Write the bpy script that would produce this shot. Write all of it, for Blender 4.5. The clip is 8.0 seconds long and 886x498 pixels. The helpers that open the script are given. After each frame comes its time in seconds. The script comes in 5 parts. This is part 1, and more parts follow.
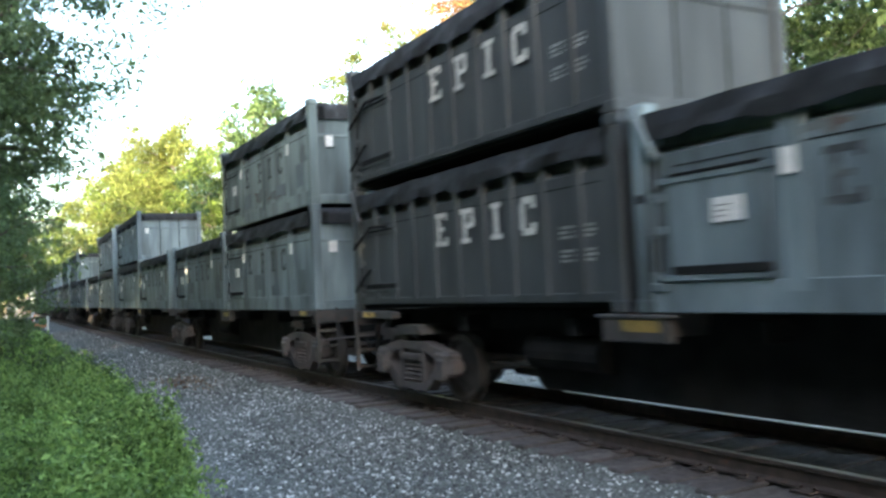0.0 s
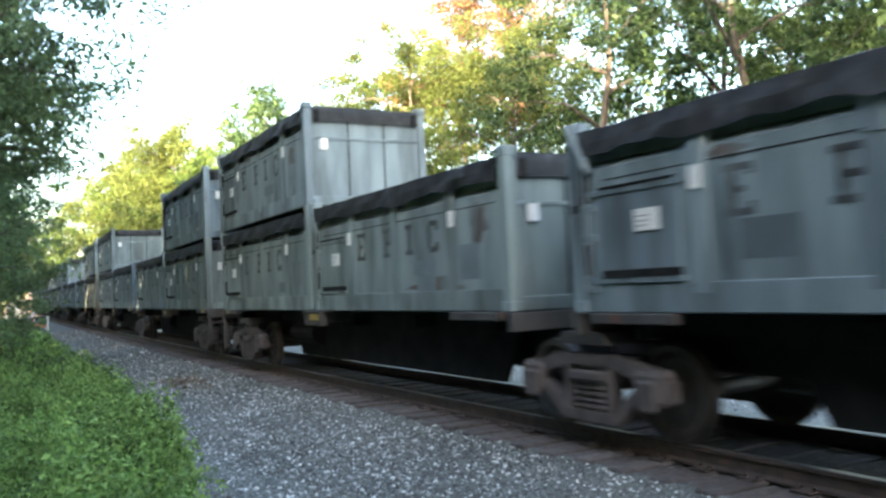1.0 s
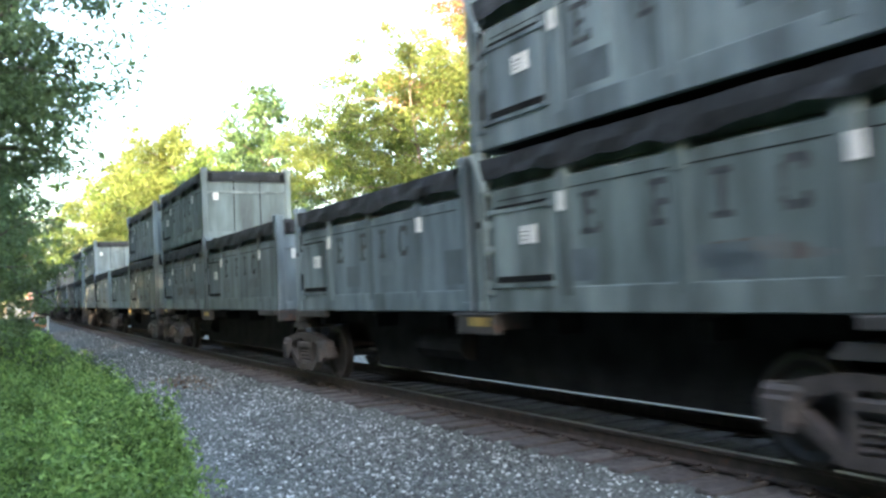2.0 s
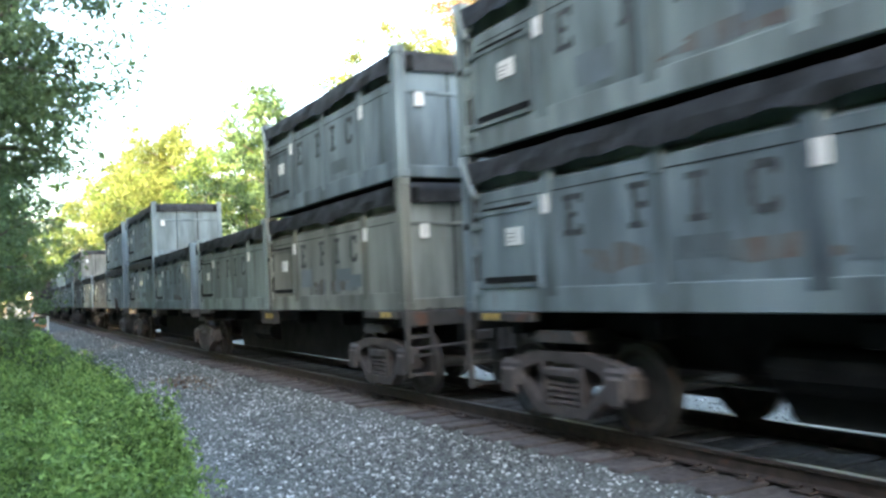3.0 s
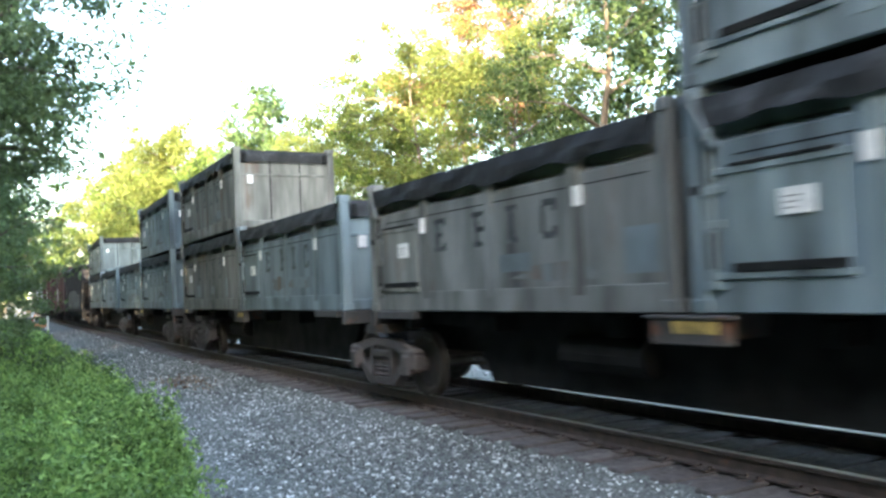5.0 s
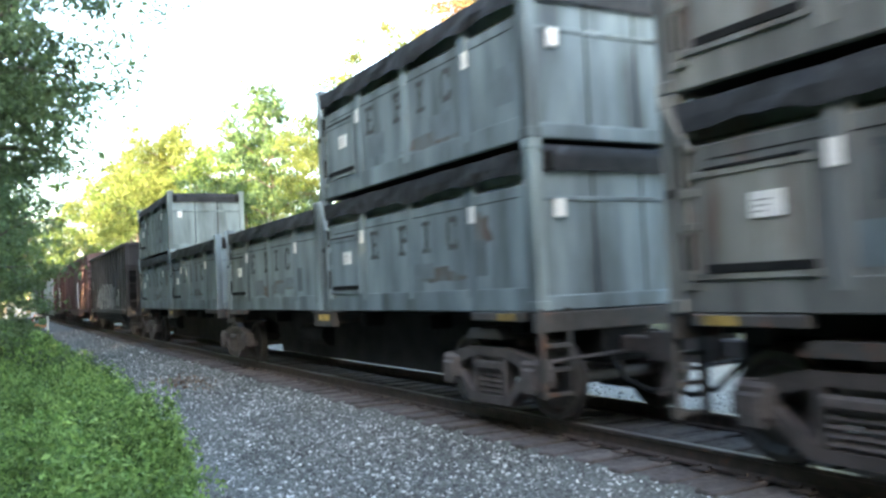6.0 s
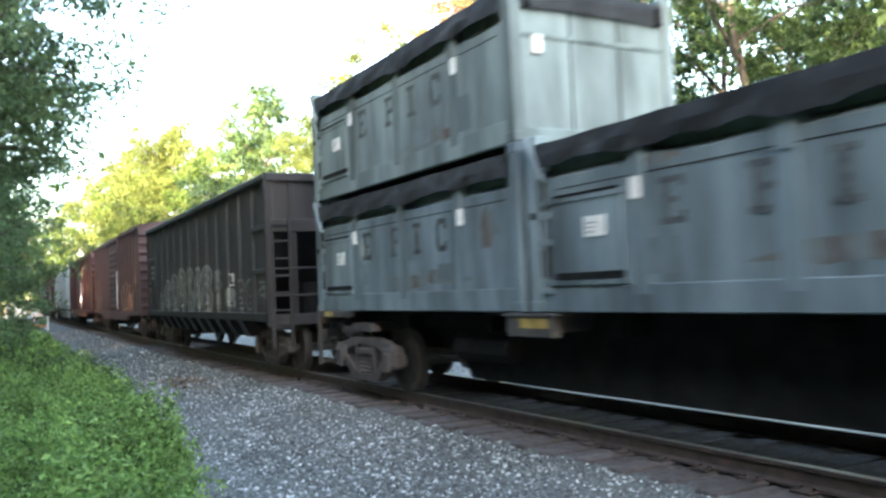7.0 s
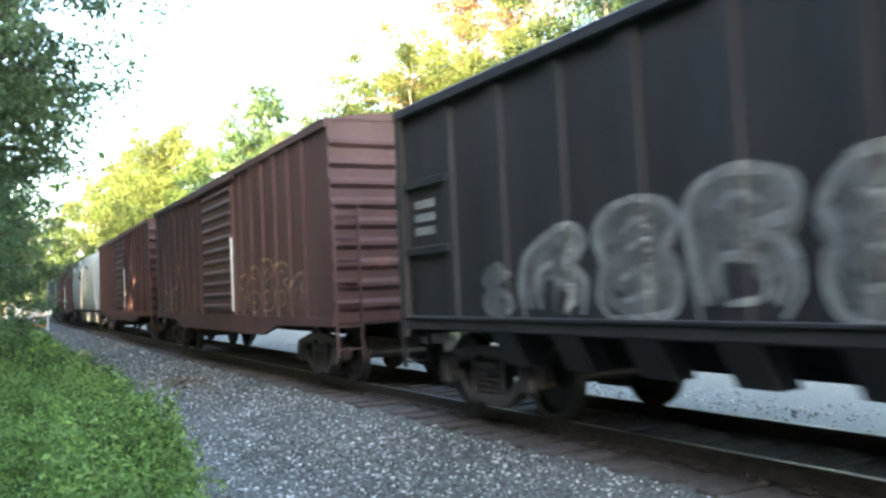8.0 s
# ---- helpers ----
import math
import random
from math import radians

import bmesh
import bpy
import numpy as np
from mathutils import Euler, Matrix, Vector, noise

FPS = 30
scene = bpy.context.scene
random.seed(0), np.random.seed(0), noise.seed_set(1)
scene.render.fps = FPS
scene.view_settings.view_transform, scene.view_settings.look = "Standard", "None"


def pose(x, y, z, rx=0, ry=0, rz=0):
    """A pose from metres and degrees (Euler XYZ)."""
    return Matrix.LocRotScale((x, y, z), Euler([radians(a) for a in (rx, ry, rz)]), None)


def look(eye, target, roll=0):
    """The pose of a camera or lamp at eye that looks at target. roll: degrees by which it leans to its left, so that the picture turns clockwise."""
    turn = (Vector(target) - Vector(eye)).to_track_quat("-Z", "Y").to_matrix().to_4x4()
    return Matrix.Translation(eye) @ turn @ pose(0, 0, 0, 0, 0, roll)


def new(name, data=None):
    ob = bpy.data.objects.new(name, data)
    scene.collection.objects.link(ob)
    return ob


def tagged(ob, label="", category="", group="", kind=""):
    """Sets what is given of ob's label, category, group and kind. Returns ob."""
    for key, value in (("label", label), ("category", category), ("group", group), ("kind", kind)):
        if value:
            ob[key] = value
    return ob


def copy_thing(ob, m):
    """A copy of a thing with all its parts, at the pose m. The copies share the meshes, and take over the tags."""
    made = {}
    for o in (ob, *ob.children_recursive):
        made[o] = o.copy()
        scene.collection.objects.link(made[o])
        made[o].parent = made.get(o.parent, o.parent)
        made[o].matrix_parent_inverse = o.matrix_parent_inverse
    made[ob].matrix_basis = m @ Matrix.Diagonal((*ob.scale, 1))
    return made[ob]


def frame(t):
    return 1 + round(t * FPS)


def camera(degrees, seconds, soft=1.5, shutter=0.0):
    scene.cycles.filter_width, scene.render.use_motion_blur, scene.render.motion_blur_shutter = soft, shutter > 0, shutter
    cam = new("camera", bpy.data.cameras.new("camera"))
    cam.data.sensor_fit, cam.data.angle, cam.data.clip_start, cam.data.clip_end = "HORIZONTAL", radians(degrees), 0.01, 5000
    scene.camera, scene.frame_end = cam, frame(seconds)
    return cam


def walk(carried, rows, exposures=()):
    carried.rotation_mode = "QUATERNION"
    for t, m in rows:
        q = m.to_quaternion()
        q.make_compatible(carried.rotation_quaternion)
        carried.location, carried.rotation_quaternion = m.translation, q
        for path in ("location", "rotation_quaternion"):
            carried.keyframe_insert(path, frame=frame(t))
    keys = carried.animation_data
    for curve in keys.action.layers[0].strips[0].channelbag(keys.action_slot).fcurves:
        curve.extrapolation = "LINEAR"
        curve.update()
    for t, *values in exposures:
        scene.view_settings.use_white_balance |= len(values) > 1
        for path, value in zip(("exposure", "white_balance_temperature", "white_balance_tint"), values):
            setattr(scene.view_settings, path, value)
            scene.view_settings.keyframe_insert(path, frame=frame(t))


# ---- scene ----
# ---------------------------------------------------------------- camera
cam = camera(55.42, 8.0, soft=2.6, shutter=0.2)
EYE = Vector((0.0, 0.0, 1.542))
YAW, PITCH = 0.5187, 0.0441
AIM = EYE + Vector((-math.cos(YAW) * math.cos(PITCH), math.sin(YAW) * math.cos(PITCH), math.sin(PITCH)))
STAND = look(EYE, AIM, -2.60)
walk(cam, [(0.0, STAND), (8.0, STAND)], exposures=[(0.0, 3.58, 6480, 8), (1.5, 3.8, 6480, 8), (3.2, 4.05, 6480, 8), (8.0, 4.05, 6480, 8)])

# ---------------------------------------------------------------- light
SUN_FROM = Vector((0.682, -0.731, 0.235)).normalized()
world = bpy.data.worlds.new("evening_sky")
scene.world = world
world.use_nodes = True
wn = world.node_tree.nodes
sky = wn.new("ShaderNodeTexSky")
sky.sky_type = "NISHITA"
sky.sun_disc = False
sky.sun_elevation = math.asin(SUN_FROM.z)
sky.sun_rotation = math.atan2(SUN_FROM.x, SUN_FROM.y)
sky.air_density, sky.dust_density, sky.ozone_density = 1.0, 4.0, 1.0
wn["Background"].inputs["Strength"].default_value = 0.15
world.node_tree.links.new(sky.outputs[0], wn["Background"].inputs["Color"])
sun = new("sun", bpy.data.lights.new("sun", "SUN"))
sun.data.energy, sun.data.angle, sun.data.color = 2.9, radians(0.5), (1.0, 0.8, 0.54)
sun.matrix_world = look(SUN_FROM * 60, (0, 0, 0))


# ---------------------------------------------------------------- materials
def ramp_material(name, stops, rough, grain, grain_scale, bump, bump_scale):
    """A surface of many loose pieces: each piece takes its colour from a ramp, with a fine grain on it."""
    m = bpy.data.materials.new(name)
    m.use_nodes = True
    nd, ln = m.node_tree.nodes, m.node_tree.links
    bsdf = nd["Principled BSDF"]
    geo, co = nd.new("ShaderNodeNewGeometry"), nd.new("ShaderNodeTexCoord")
    ramp = nd.new("ShaderNodeValToRGB")
    while len(ramp.color_ramp.elements) < len(stops):
        ramp.color_ramp.elements.new(0.5)
    for e, (at, colour) in zip(ramp.color_ramp.elements, stops):
        e.position, e.color = at, (*colour, 1)
    ln.new(geo.outputs["Random Per Island"], ramp.inputs["Fac"])
    value = None
    for scale, amount in ((grain_scale, grain), (0.7, 0.22)):
        tex = nd.new("ShaderNodeTexNoise")
        tex.inputs["Scale"].default_value, tex.inputs["Detail"].default_value = scale, 5.0
        ln.new(co.outputs["Object"], tex.inputs["Vector"])
        mr = nd.new("ShaderNodeMapRange")
        mr.inputs["From Min"].default_value, mr.inputs["From Max"].default_value = 0.3, 0.7
        mr.inputs["To Min"].default_value, mr.inputs["To Max"].default_value = 1.0 - amount, 1.0 + amount
        ln.new(tex.outputs["Fac"], mr.inputs["Value"])
        if value is None:
            value = mr.outputs[0]
        else:
            mul = nd.new("ShaderNodeMath")
            mul.operation = "MULTIPLY"
            ln.new(value, mul.inputs[0])
            ln.new(mr.outputs[0], mul.inputs[1])
            value = mul.outputs[0]
    scaled = nd.new("ShaderNodeVectorMath")
    scaled.operation = "SCALE"
    ln.new(ramp.outputs["Color"], scaled.inputs[0])
    ln.new(value, scaled.inputs["Scale"])
    ln.new(scaled.outputs[0], bsdf.inputs["Base Color"])
    bsdf.inputs["Roughness"].default_value = rough
    fine = nd.new("ShaderNodeTexNoise")
    fine.inputs["Scale"].default_value = bump_scale
    ln.new(co.outputs["Object"], fine.inputs["Vector"])
    b = nd.new("ShaderNodeBump")
    b.inputs["Strength"].default_value, b.inputs["Distance"].default_value = bump, 0.01
    ln.new(fine.outputs["Fac"], b.inputs["Height"])
    ln.new(b.outputs[0], bsdf.inputs["Normal"])
    return m


def material(name, base, rough=0.7, metal=0.0, vary=0.25, scale=3.0, tint=None, tint_amount=0.0, tint_scale=2.0,
             streak=False, bump=0.2, bump_scale=40.0, per_object=0.0, per_island=0.0, second=None, spec=0.5, translucent=0.0):
    """A surface with a base colour, large and small variation, stains of a second colour and fine relief."""
    m = bpy.data.materials.new(name)
    m.use_nodes = True
    nt = m.node_tree
    nd, ln = nt.nodes, nt.links
    bsdf = nd["Principled BSDF"]
    co = nd.new("ShaderNodeTexCoord")
    mapping = nd.new("ShaderNodeMapping")
    ln.new(co.outputs["Object"], mapping.inputs["Vector"])
    info = nd.new("ShaderNodeObjectInfo")
    shift = nd.new("ShaderNodeVectorMath")
    shift.operation = "MULTIPLY_ADD"
    ln.new(info.outputs["Random"], shift.inputs[0])
    shift.inputs[1].default_value = (37.0, 17.0, 29.0)
    ln.new(mapping.outputs[0], shift.inputs[2])
    if streak:
        mapping.inputs["Scale"].default_value = (1.0, 1.0, 0.22)
    big = nd.new("ShaderNodeTexNoise")
    big.inputs["Scale"].default_value, big.inputs["Detail"].default_value = scale, 6.0
    ln.new(shift.outputs[0], big.inputs["Vector"])
    ramp = nd.new("ShaderNodeMapRange")
    ramp.inputs["From Min"].default_value, ramp.inputs["From Max"].default_value = 0.3, 0.7
    ramp.inputs["To Min"].default_value, ramp.inputs["To Max"].default_value = 1.0 - vary, 1.0 + vary
    ln.new(big.outputs["Fac"], ramp.inputs["Value"])
    value = ramp.outputs[0]
    for amount, source in ((per_object, info.outputs["Random"]), (per_island, None)):
        if amount:
            if source is None:
                source = nd.new("ShaderNodeNewGeometry").outputs["Random Per Island"]
            r2 = nd.new("ShaderNodeMapRange")
            r2.inputs["To Min"].default_value, r2.inputs["To Max"].default_value = 1.0 - amount, 1.0 + amount
            ln.new(source, r2.inputs["Value"])
            mul = nd.new("ShaderNodeMath")
            mul.operation = "MULTIPLY"
            ln.new(value, mul.inputs[0])
            ln.new(r2.outputs[0], mul.inputs[1])
            value = mul.outputs[0]
    col = nd.new("ShaderNodeRGB")
    col.outputs[0].default_value = (*base, 1)
    colour = col.outputs[0]
    if second is not None:
        src = nd.new("ShaderNodeNewGeometry").outputs["Random Per Island"] if per_island else info.outputs["Random"]
        mix2 = nd.new("ShaderNodeMix")
        mix2.data_type = "RGBA"
        ln.new(src, mix2.inputs["Factor"])
        ln.new(colour, mix2.inputs[6])
        mix2.inputs[7].default_value = (*second, 1)
        colour = mix2.outputs[2]
    scaled = nd.new("ShaderNodeVectorMath")
    scaled.operation = "SCALE"
    ln.new(colour, scaled.inputs[0])
    ln.new(value, scaled.inputs["Scale"])
    colour = scaled.outputs[0]
    if tint is not None:
        stain = nd.new("ShaderNodeTexNoise")
        stain.inputs["Scale"].default_value, stain.inputs["Detail"].default_value = tint_scale, 8.0
        stain.inputs["Roughness"].default_value = 0.65
        ln.new(shift.outputs[0], stain.inputs["Vector"])
        edge = nd.new("ShaderNodeMapRange")
        edge.inputs["From Min"].default_value, edge.inputs["From Max"].default_value = 0.68 - tint_amount * 0.3, 0.86 - tint_amount * 0.3
        ln.new(stain.outputs["Fac"], edge.inputs["Value"])
        mix = nd.new("ShaderNodeMix")
        mix.data_type = "RGBA"
        ln.new(edge.outputs[0], mix.inputs["Factor"])
        ln.new(colour, mix.inputs[6])
        mix.inputs[7].default_value = (*tint, 1)
        colour = mix.outputs[2]
    ln.new(colour, bsdf.inputs["Base Color"])
    bsdf.inputs["Roughness"].default_value, bsdf.inputs["Metallic"].default_value = rough, metal
    bsdf.inputs["Specular IOR Level"].default_value = spec
    if bump:
        fine = nd.new("ShaderNodeTexNoise")
        fine.inputs["Scale"].default_value, fine.inputs["Detail"].default_value = bump_scale, 4.0
        ln.new(co.outputs["Object"], fine.inputs["Vector"])
        b = nd.new("ShaderNodeBump")
        b.inputs["Strength"].default_value, b.inputs["Distance"].default_value = bump, 0.02
        ln.new(fine.outputs["Fac"], b.inputs["Height"])
        ln.new(b.outputs[0], bsdf.inputs["Normal"])
    if translucent:
        tr = nd.new("ShaderNodeBsdfTranslucent")
        ln.new(colour, tr.inputs["Color"])
        mixs = nd.new("ShaderNodeMixShader")
        mixs.inputs[0].default_value = translucent
        ln.new(bsdf.outputs[0], mixs.inputs[1])
        ln.new(tr.outputs[0], mixs.inputs[2])
        ln.new(mixs.outputs[0], nd["Material Output"].inputs["Surface"])
    return m


RUST = (0.14, 0.055, 0.025)
PAINT = material("weathered_grey_paint", (0.146, 0.19, 0.216), 0.5, 0.0, 0.62, 2.2, (0.13, 0.09, 0.065), 0.14, 2.2, True, 0.35, 4, per_object=0.14, second=(0.15, 0.19, 0.202))
PAINT_GREEN = material("weathered_grey_green_paint", (0.15, 0.194, 0.195), 0.55, 0.0, 0.62, 2.2, (0.13, 0.095, 0.065), 0.2, 2.2, True, 0.35, 4, per_object=0.14, second=(0.165, 0.203, 0.205))
PAINT_OLIVE = material("dusty_olive_grey_paint", (0.19, 0.195, 0.165), 0.6, 0.0, 0.62, 2.0, (0.15, 0.11, 0.075), 0.24, 2.2, True, 0.35, 4, per_object=0.14, second=(0.17, 0.195, 0.185))
PAINT_RUSTY = material("rust_streaked_grey_paint", (0.14, 0.15, 0.148), 0.65, 0.0, 0.62, 2.4, (0.12, 0.065, 0.04), 0.42, 1.8, True, 0.35, 4, per_object=0.14, second=(0.16, 0.165, 0.15))
PAINT_DARK = material("dark_grey_paint", (0.055, 0.062, 0.066), 0.55, 0.0, 0.35, 2.5, RUST, 0.1, 2.0, True, 0.12, 30)
PATCH = material("fresh_paint_patch", (0.115, 0.145, 0.16), 0.5, 0.0, 0.2, 3.0, None, bump=0.1, per_object=0.25)
RUST_STAIN = material("rust_stain", (0.125, 0.095, 0.08), 0.8, 0.0, 0.4, 6.0, (0.155, 0.185, 0.19), 0.95, 5.0, True, 0.3, 20, per_object=0.2)
TARP = material("black_tarpaulin", (0.026, 0.028, 0.031), 0.62, 0.0, 0.5, 3.0, (0.085, 0.088, 0.1), 0.34, 3.0, False, 0.4, 12, per_object=0.3, spec=0.25)
INK = material("faded_black_lettering", (0.05, 0.057, 0.06), 0.7, 0.0, 0.5, 9.0, (0.13, 0.15, 0.15), 0.6, 8.0, per_object=0.4)
WHITE_INK = material("worn_white_lettering", (0.6, 0.6, 0.57), 0.6, 0.0, 0.25, 9.0, (0.12, 0.13, 0.13), 0.2, 14.0)
LABEL = material("white_placard", (0.78, 0.78, 0.76), 0.5, 0.0, 0.1, 12.0, (0.25, 0.25, 0.24), 0.15, 20.0)
BAR = material("placard_print", (0.12, 0.12, 0.12), 0.6)
# Grime, and a near-black base that carries the shade under the cars.
FRAME_STEEL = material("grimy_shade_dark_steel", (0.017, 0.0175, 0.018), 0.9, 0.0, 0.4, 3.0, (0.016, 0.012, 0.01), 0.2, 3.0, False, 0.3, 20, spec=0.1)
DECK = material("rusty_deck_steel", (0.055, 0.052, 0.05), 0.7, 0.0, 0.35, 3.0, RUST, 0.4, 2.5, False, 0.3, 20)
YELLOW = material("yellow_sill_paint", (0.36, 0.25, 0.07), 0.6, 0.0, 0.3, 6.0, (0.06, 0.05, 0.035), 0.6, 5.0, per_object=0.45)
TRUCK = material("brown_cast_steel", (0.07, 0.06, 0.058), 0.7, 0.0, 0.35, 6.0, (0.05, 0.03, 0.02), 0.35, 6.0, False, 0.4, 25, per_object=0.25)
WHEEL = material("worn_wheel_steel", (0.06, 0.055, 0.052), 0.5, 0.5, 0.3, 6.0, RUST, 0.3, 8.0)
RAIL = material("rusty_rail", (0.07, 0.055, 0.048), 0.6, 0.3, 0.3, 8.0, RUST, 0.3, 8.0)
RAILTOP = material("polished_rail_head", (0.25, 0.245, 0.24), 0.42, 1.0, 0.1, 8.0, None, bump=0.0)
TIE = material("creosoted_timber", (0.078, 0.067, 0.063), 0.85, 0.0, 0.35, 7.0, (0.13, 0.105, 0.098), 0.35, 9.0, False, 0.6, 30, per_object=0.3)
STONE = ramp_material("crushed_stone", [(0.0, (0.05, 0.0535, 0.051)), (0.45, (0.112, 0.12, 0.114)), (0.82, (0.175, 0.185, 0.176)), (0.92, (0.38, 0.39, 0.375)), (1.0, (0.66, 0.67, 0.65))], 0.8, 0.2, 30.0, 0.4, 120.0)
# Beyond the far rail, the brighter light is put into the stone's colour.
LIT_STONE = ramp_material("lit_crushed_stone", [(0.0, (0.12, 0.127, 0.12)), (0.5, (0.2, 0.21, 0.2)), (1.0, (0.4, 0.41, 0.4))], 0.8, 0.2, 30.0, 0.4, 120.0)
LIT_GRAVEL = material("lit_stone_bed", (0.18, 0.188, 0.18), 0.9, 0.0, 0.4, 26.0, (0.27, 0.275, 0.27), 0.5, 40.0, False, 1.0, 26)
GRAVEL = material("ballast_bed", (0.086, 0.092, 0.084), 0.9, 0.0, 0.5, 26.0, (0.19, 0.192, 0.19), 0.5, 40.0, False, 1.0, 26)
DIRT = material("oily_track_dirt", (0.07, 0.06, 0.056), 0.95, 0.0, 0.5, 14.0, (0.12, 0.11, 0.103), 0.5, 20.0, False, 1.0, 26)
SOIL = material("leaf_litter_soil", (0.07, 0.075, 0.03), 0.95, 0.0, 0.5, 3.0, (0.05, 0.08, 0.02), 0.4, 1.0, False, 0.8, 12)
BARK = material("grey_bark", (0.11, 0.09, 0.07), 0.9, 0.0, 0.4, 5.0, (0.05, 0.045, 0.035), 0.4, 9.0, True, 0.8, 18)
DRY = material("dry_brown_leaves", (0.2, 0.13, 0.08), 0.8, 0.0, 0.3, 3.0, None, bump=0, per_island=0.5, second=(0.13, 0.1, 0.075))
LEAF = material("green_leaves", (0.085, 0.13, 0.038), 0.45, 0.0, 0.2, 0.6, None, bump=0, per_island=0.4, second=(0.11, 0.16, 0.03), translucent=0.35, spec=0.15)
LEAF_DARK = material("dark_green_leaves", (0.062, 0.112, 0.046), 0.4, 0.0, 0.2, 0.6, None, bump=0, per_island=0.4, second=(0.095, 0.145, 0.06), translucent=0.4, spec=0.15)
LEAF_SOFT = material("soft_green_leaves", (0.14, 0.19, 0.088), 0.4, 0.0, 0.2, 0.6, None, bump=0, per_island=0.45, second=(0.12, 0.172, 0.075), translucent=0.45, spec=0.15)
LEAF_FINE = material("fine_green_leaves", (0.06, 0.098, 0.034), 0.5, 0.0, 0.2, 0.6, None, bump=0, per_island=0.35, second=(0.09, 0.13, 0.046), translucent=0.4, spec=0.15)
LEAF_YELLOW = material("yellow_green_leaves", (0.165, 0.19, 0.052), 0.5, 0.0, 0.2, 0.6, None, bump=0, per_island=0.4, second=(0.095, 0.13, 0.034), translucent=0.4, spec=0.15)
LEAF_ORANGE = material("orange_leaves", (0.27, 0.13, 0.065), 0.5, 0.0, 0.2, 0.6, None, bump=0, per_island=0.4, second=(0.24, 0.17, 0.08), translucent=0.4, spec=0.15)
WEED = material("fresh_weed_leaves", (0.145, 0.26, 0.07), 0.5, 0.0, 0.6, 1.5, None, bump=0, per_island=0.45, second=(0.23, 0.325, 0.1), translucent=0.35, spec=0.15)
BROWN = material("boxcar_red_paint", (0.098, 0.05, 0.047), 0.6, 0.0, 0.25, 1.5, (0.07, 0.035, 0.03), 0.35, 2.0, True, 0.15, 30)
RED = material("bright_red_boxcar_paint", (0.1, 0.04, 0.036), 0.55, 0.0, 0.25, 1.5, (0.07, 0.03, 0.025), 0.35, 2.0, True, 0.15, 30)
GOND = material("black_gondola_paint", (0.026, 0.026, 0.030), 0.6, 0.0, 0.4, 1.6, (0.04, 0.036, 0.036), 0.3, 1.4, True, 0.2, 25)
HOPPER = material("pale_grey_hopper_paint", (0.42, 0.44, 0.43), 0.55, 0.0, 0.2, 1.5, (0.15, 0.13, 0.12), 0.2, 2.0, True, 0.1, 30)
GOND_END = material("rusting_black_paint", (0.032, 0.029, 0.03), 0.7, 0.0, 0.4, 1.8, (0.075, 0.05, 0.043), 0.4, 1.6, True, 0.25, 25)
GREEN = material("grey_green_car_paint", (0.13, 0.17, 0.16), 0.55, 0.0, 0.2, 1.5, RUST, 0.2, 2.0, True, 0.1, 30)
SPRAY = material("silver_spray_paint", (0.26, 0.27, 0.265), 0.5, 0.0, 0.35, 5.0, (0.08, 0.08, 0.08), 0.35, 6.0)
SPRAY_FILL = material("thin_grey_spray_paint", (0.15, 0.155, 0.152), 0.6, 0.0, 0.4, 4.0, (0.06, 0.056, 0.058), 0.5, 5.0)
SPRAY_TAN = material("faded_tan_spray_paint", (0.30, 0.21, 0.13), 0.6, 0.0, 0.4, 5.0, (0.14, 0.07, 0.06), 0.5, 5.0)
POST_WHITE = material("white_post_paint", (0.75, 0.75, 0.73), 0.5, 0.0, 0.1, 8.0)
POST_ORANGE = material("faded_orange_paint", (0.5, 0.2, 0.09), 0.6, 0.0, 0.2, 6.0, (0.6, 0.5, 0.42), 0.4, 5.0)
POST_RED = material("red_post_paint", (0.5, 0.08, 0.05), 0.5, 0.0, 0.1, 8.0)


# ---------------------------------------------------------------- mesh helpers
def part(name, bm, mat, parent=None, label=""):
    """Links a bmesh as one mesh object under a thing or a part."""
    me = bpy.data.meshes.new(name)
    bm.normal_update()
    bm.to_mesh(me)
    bm.free()
    for one in mat if isinstance(mat, (list, tuple)) else [mat]:
        me.materials.append(one)
    ob = new(name, me)
    ob.parent = parent
    return tagged(ob, label)


def share(name, me, parent, m):
    """One more object on a mesh that is there already."""
    ob = new(name, me)
    ob.parent = parent
    ob.matrix_basis = m
    return ob


def empty(name):
    ob = new(name)
    ob.empty_display_size = 0.3
    return ob


def box(bm, x0, x1, y0, y1, z0, z1, bevel=0.0, mi=0):
    vs = [bm.verts.new((x, y, z)) for z in (z0, z1) for y in (y0, y1) for x in (x0, x1)]
    fs = [bm.faces.new([vs[i] for i in q]) for q in ((0, 2, 3, 1), (4, 5, 7, 6), (0, 1, 5, 4), (2, 6, 7, 3), (0, 4, 6, 2), (1, 3, 7, 5))]
    for f in fs:
        f.material_index = mi
    if bevel:
        es = list({e for f in fs for e in f.edges})
        bmesh.ops.bevel(bm, geom=es, offset=bevel, segments=1, affect="EDGES")
    return bm


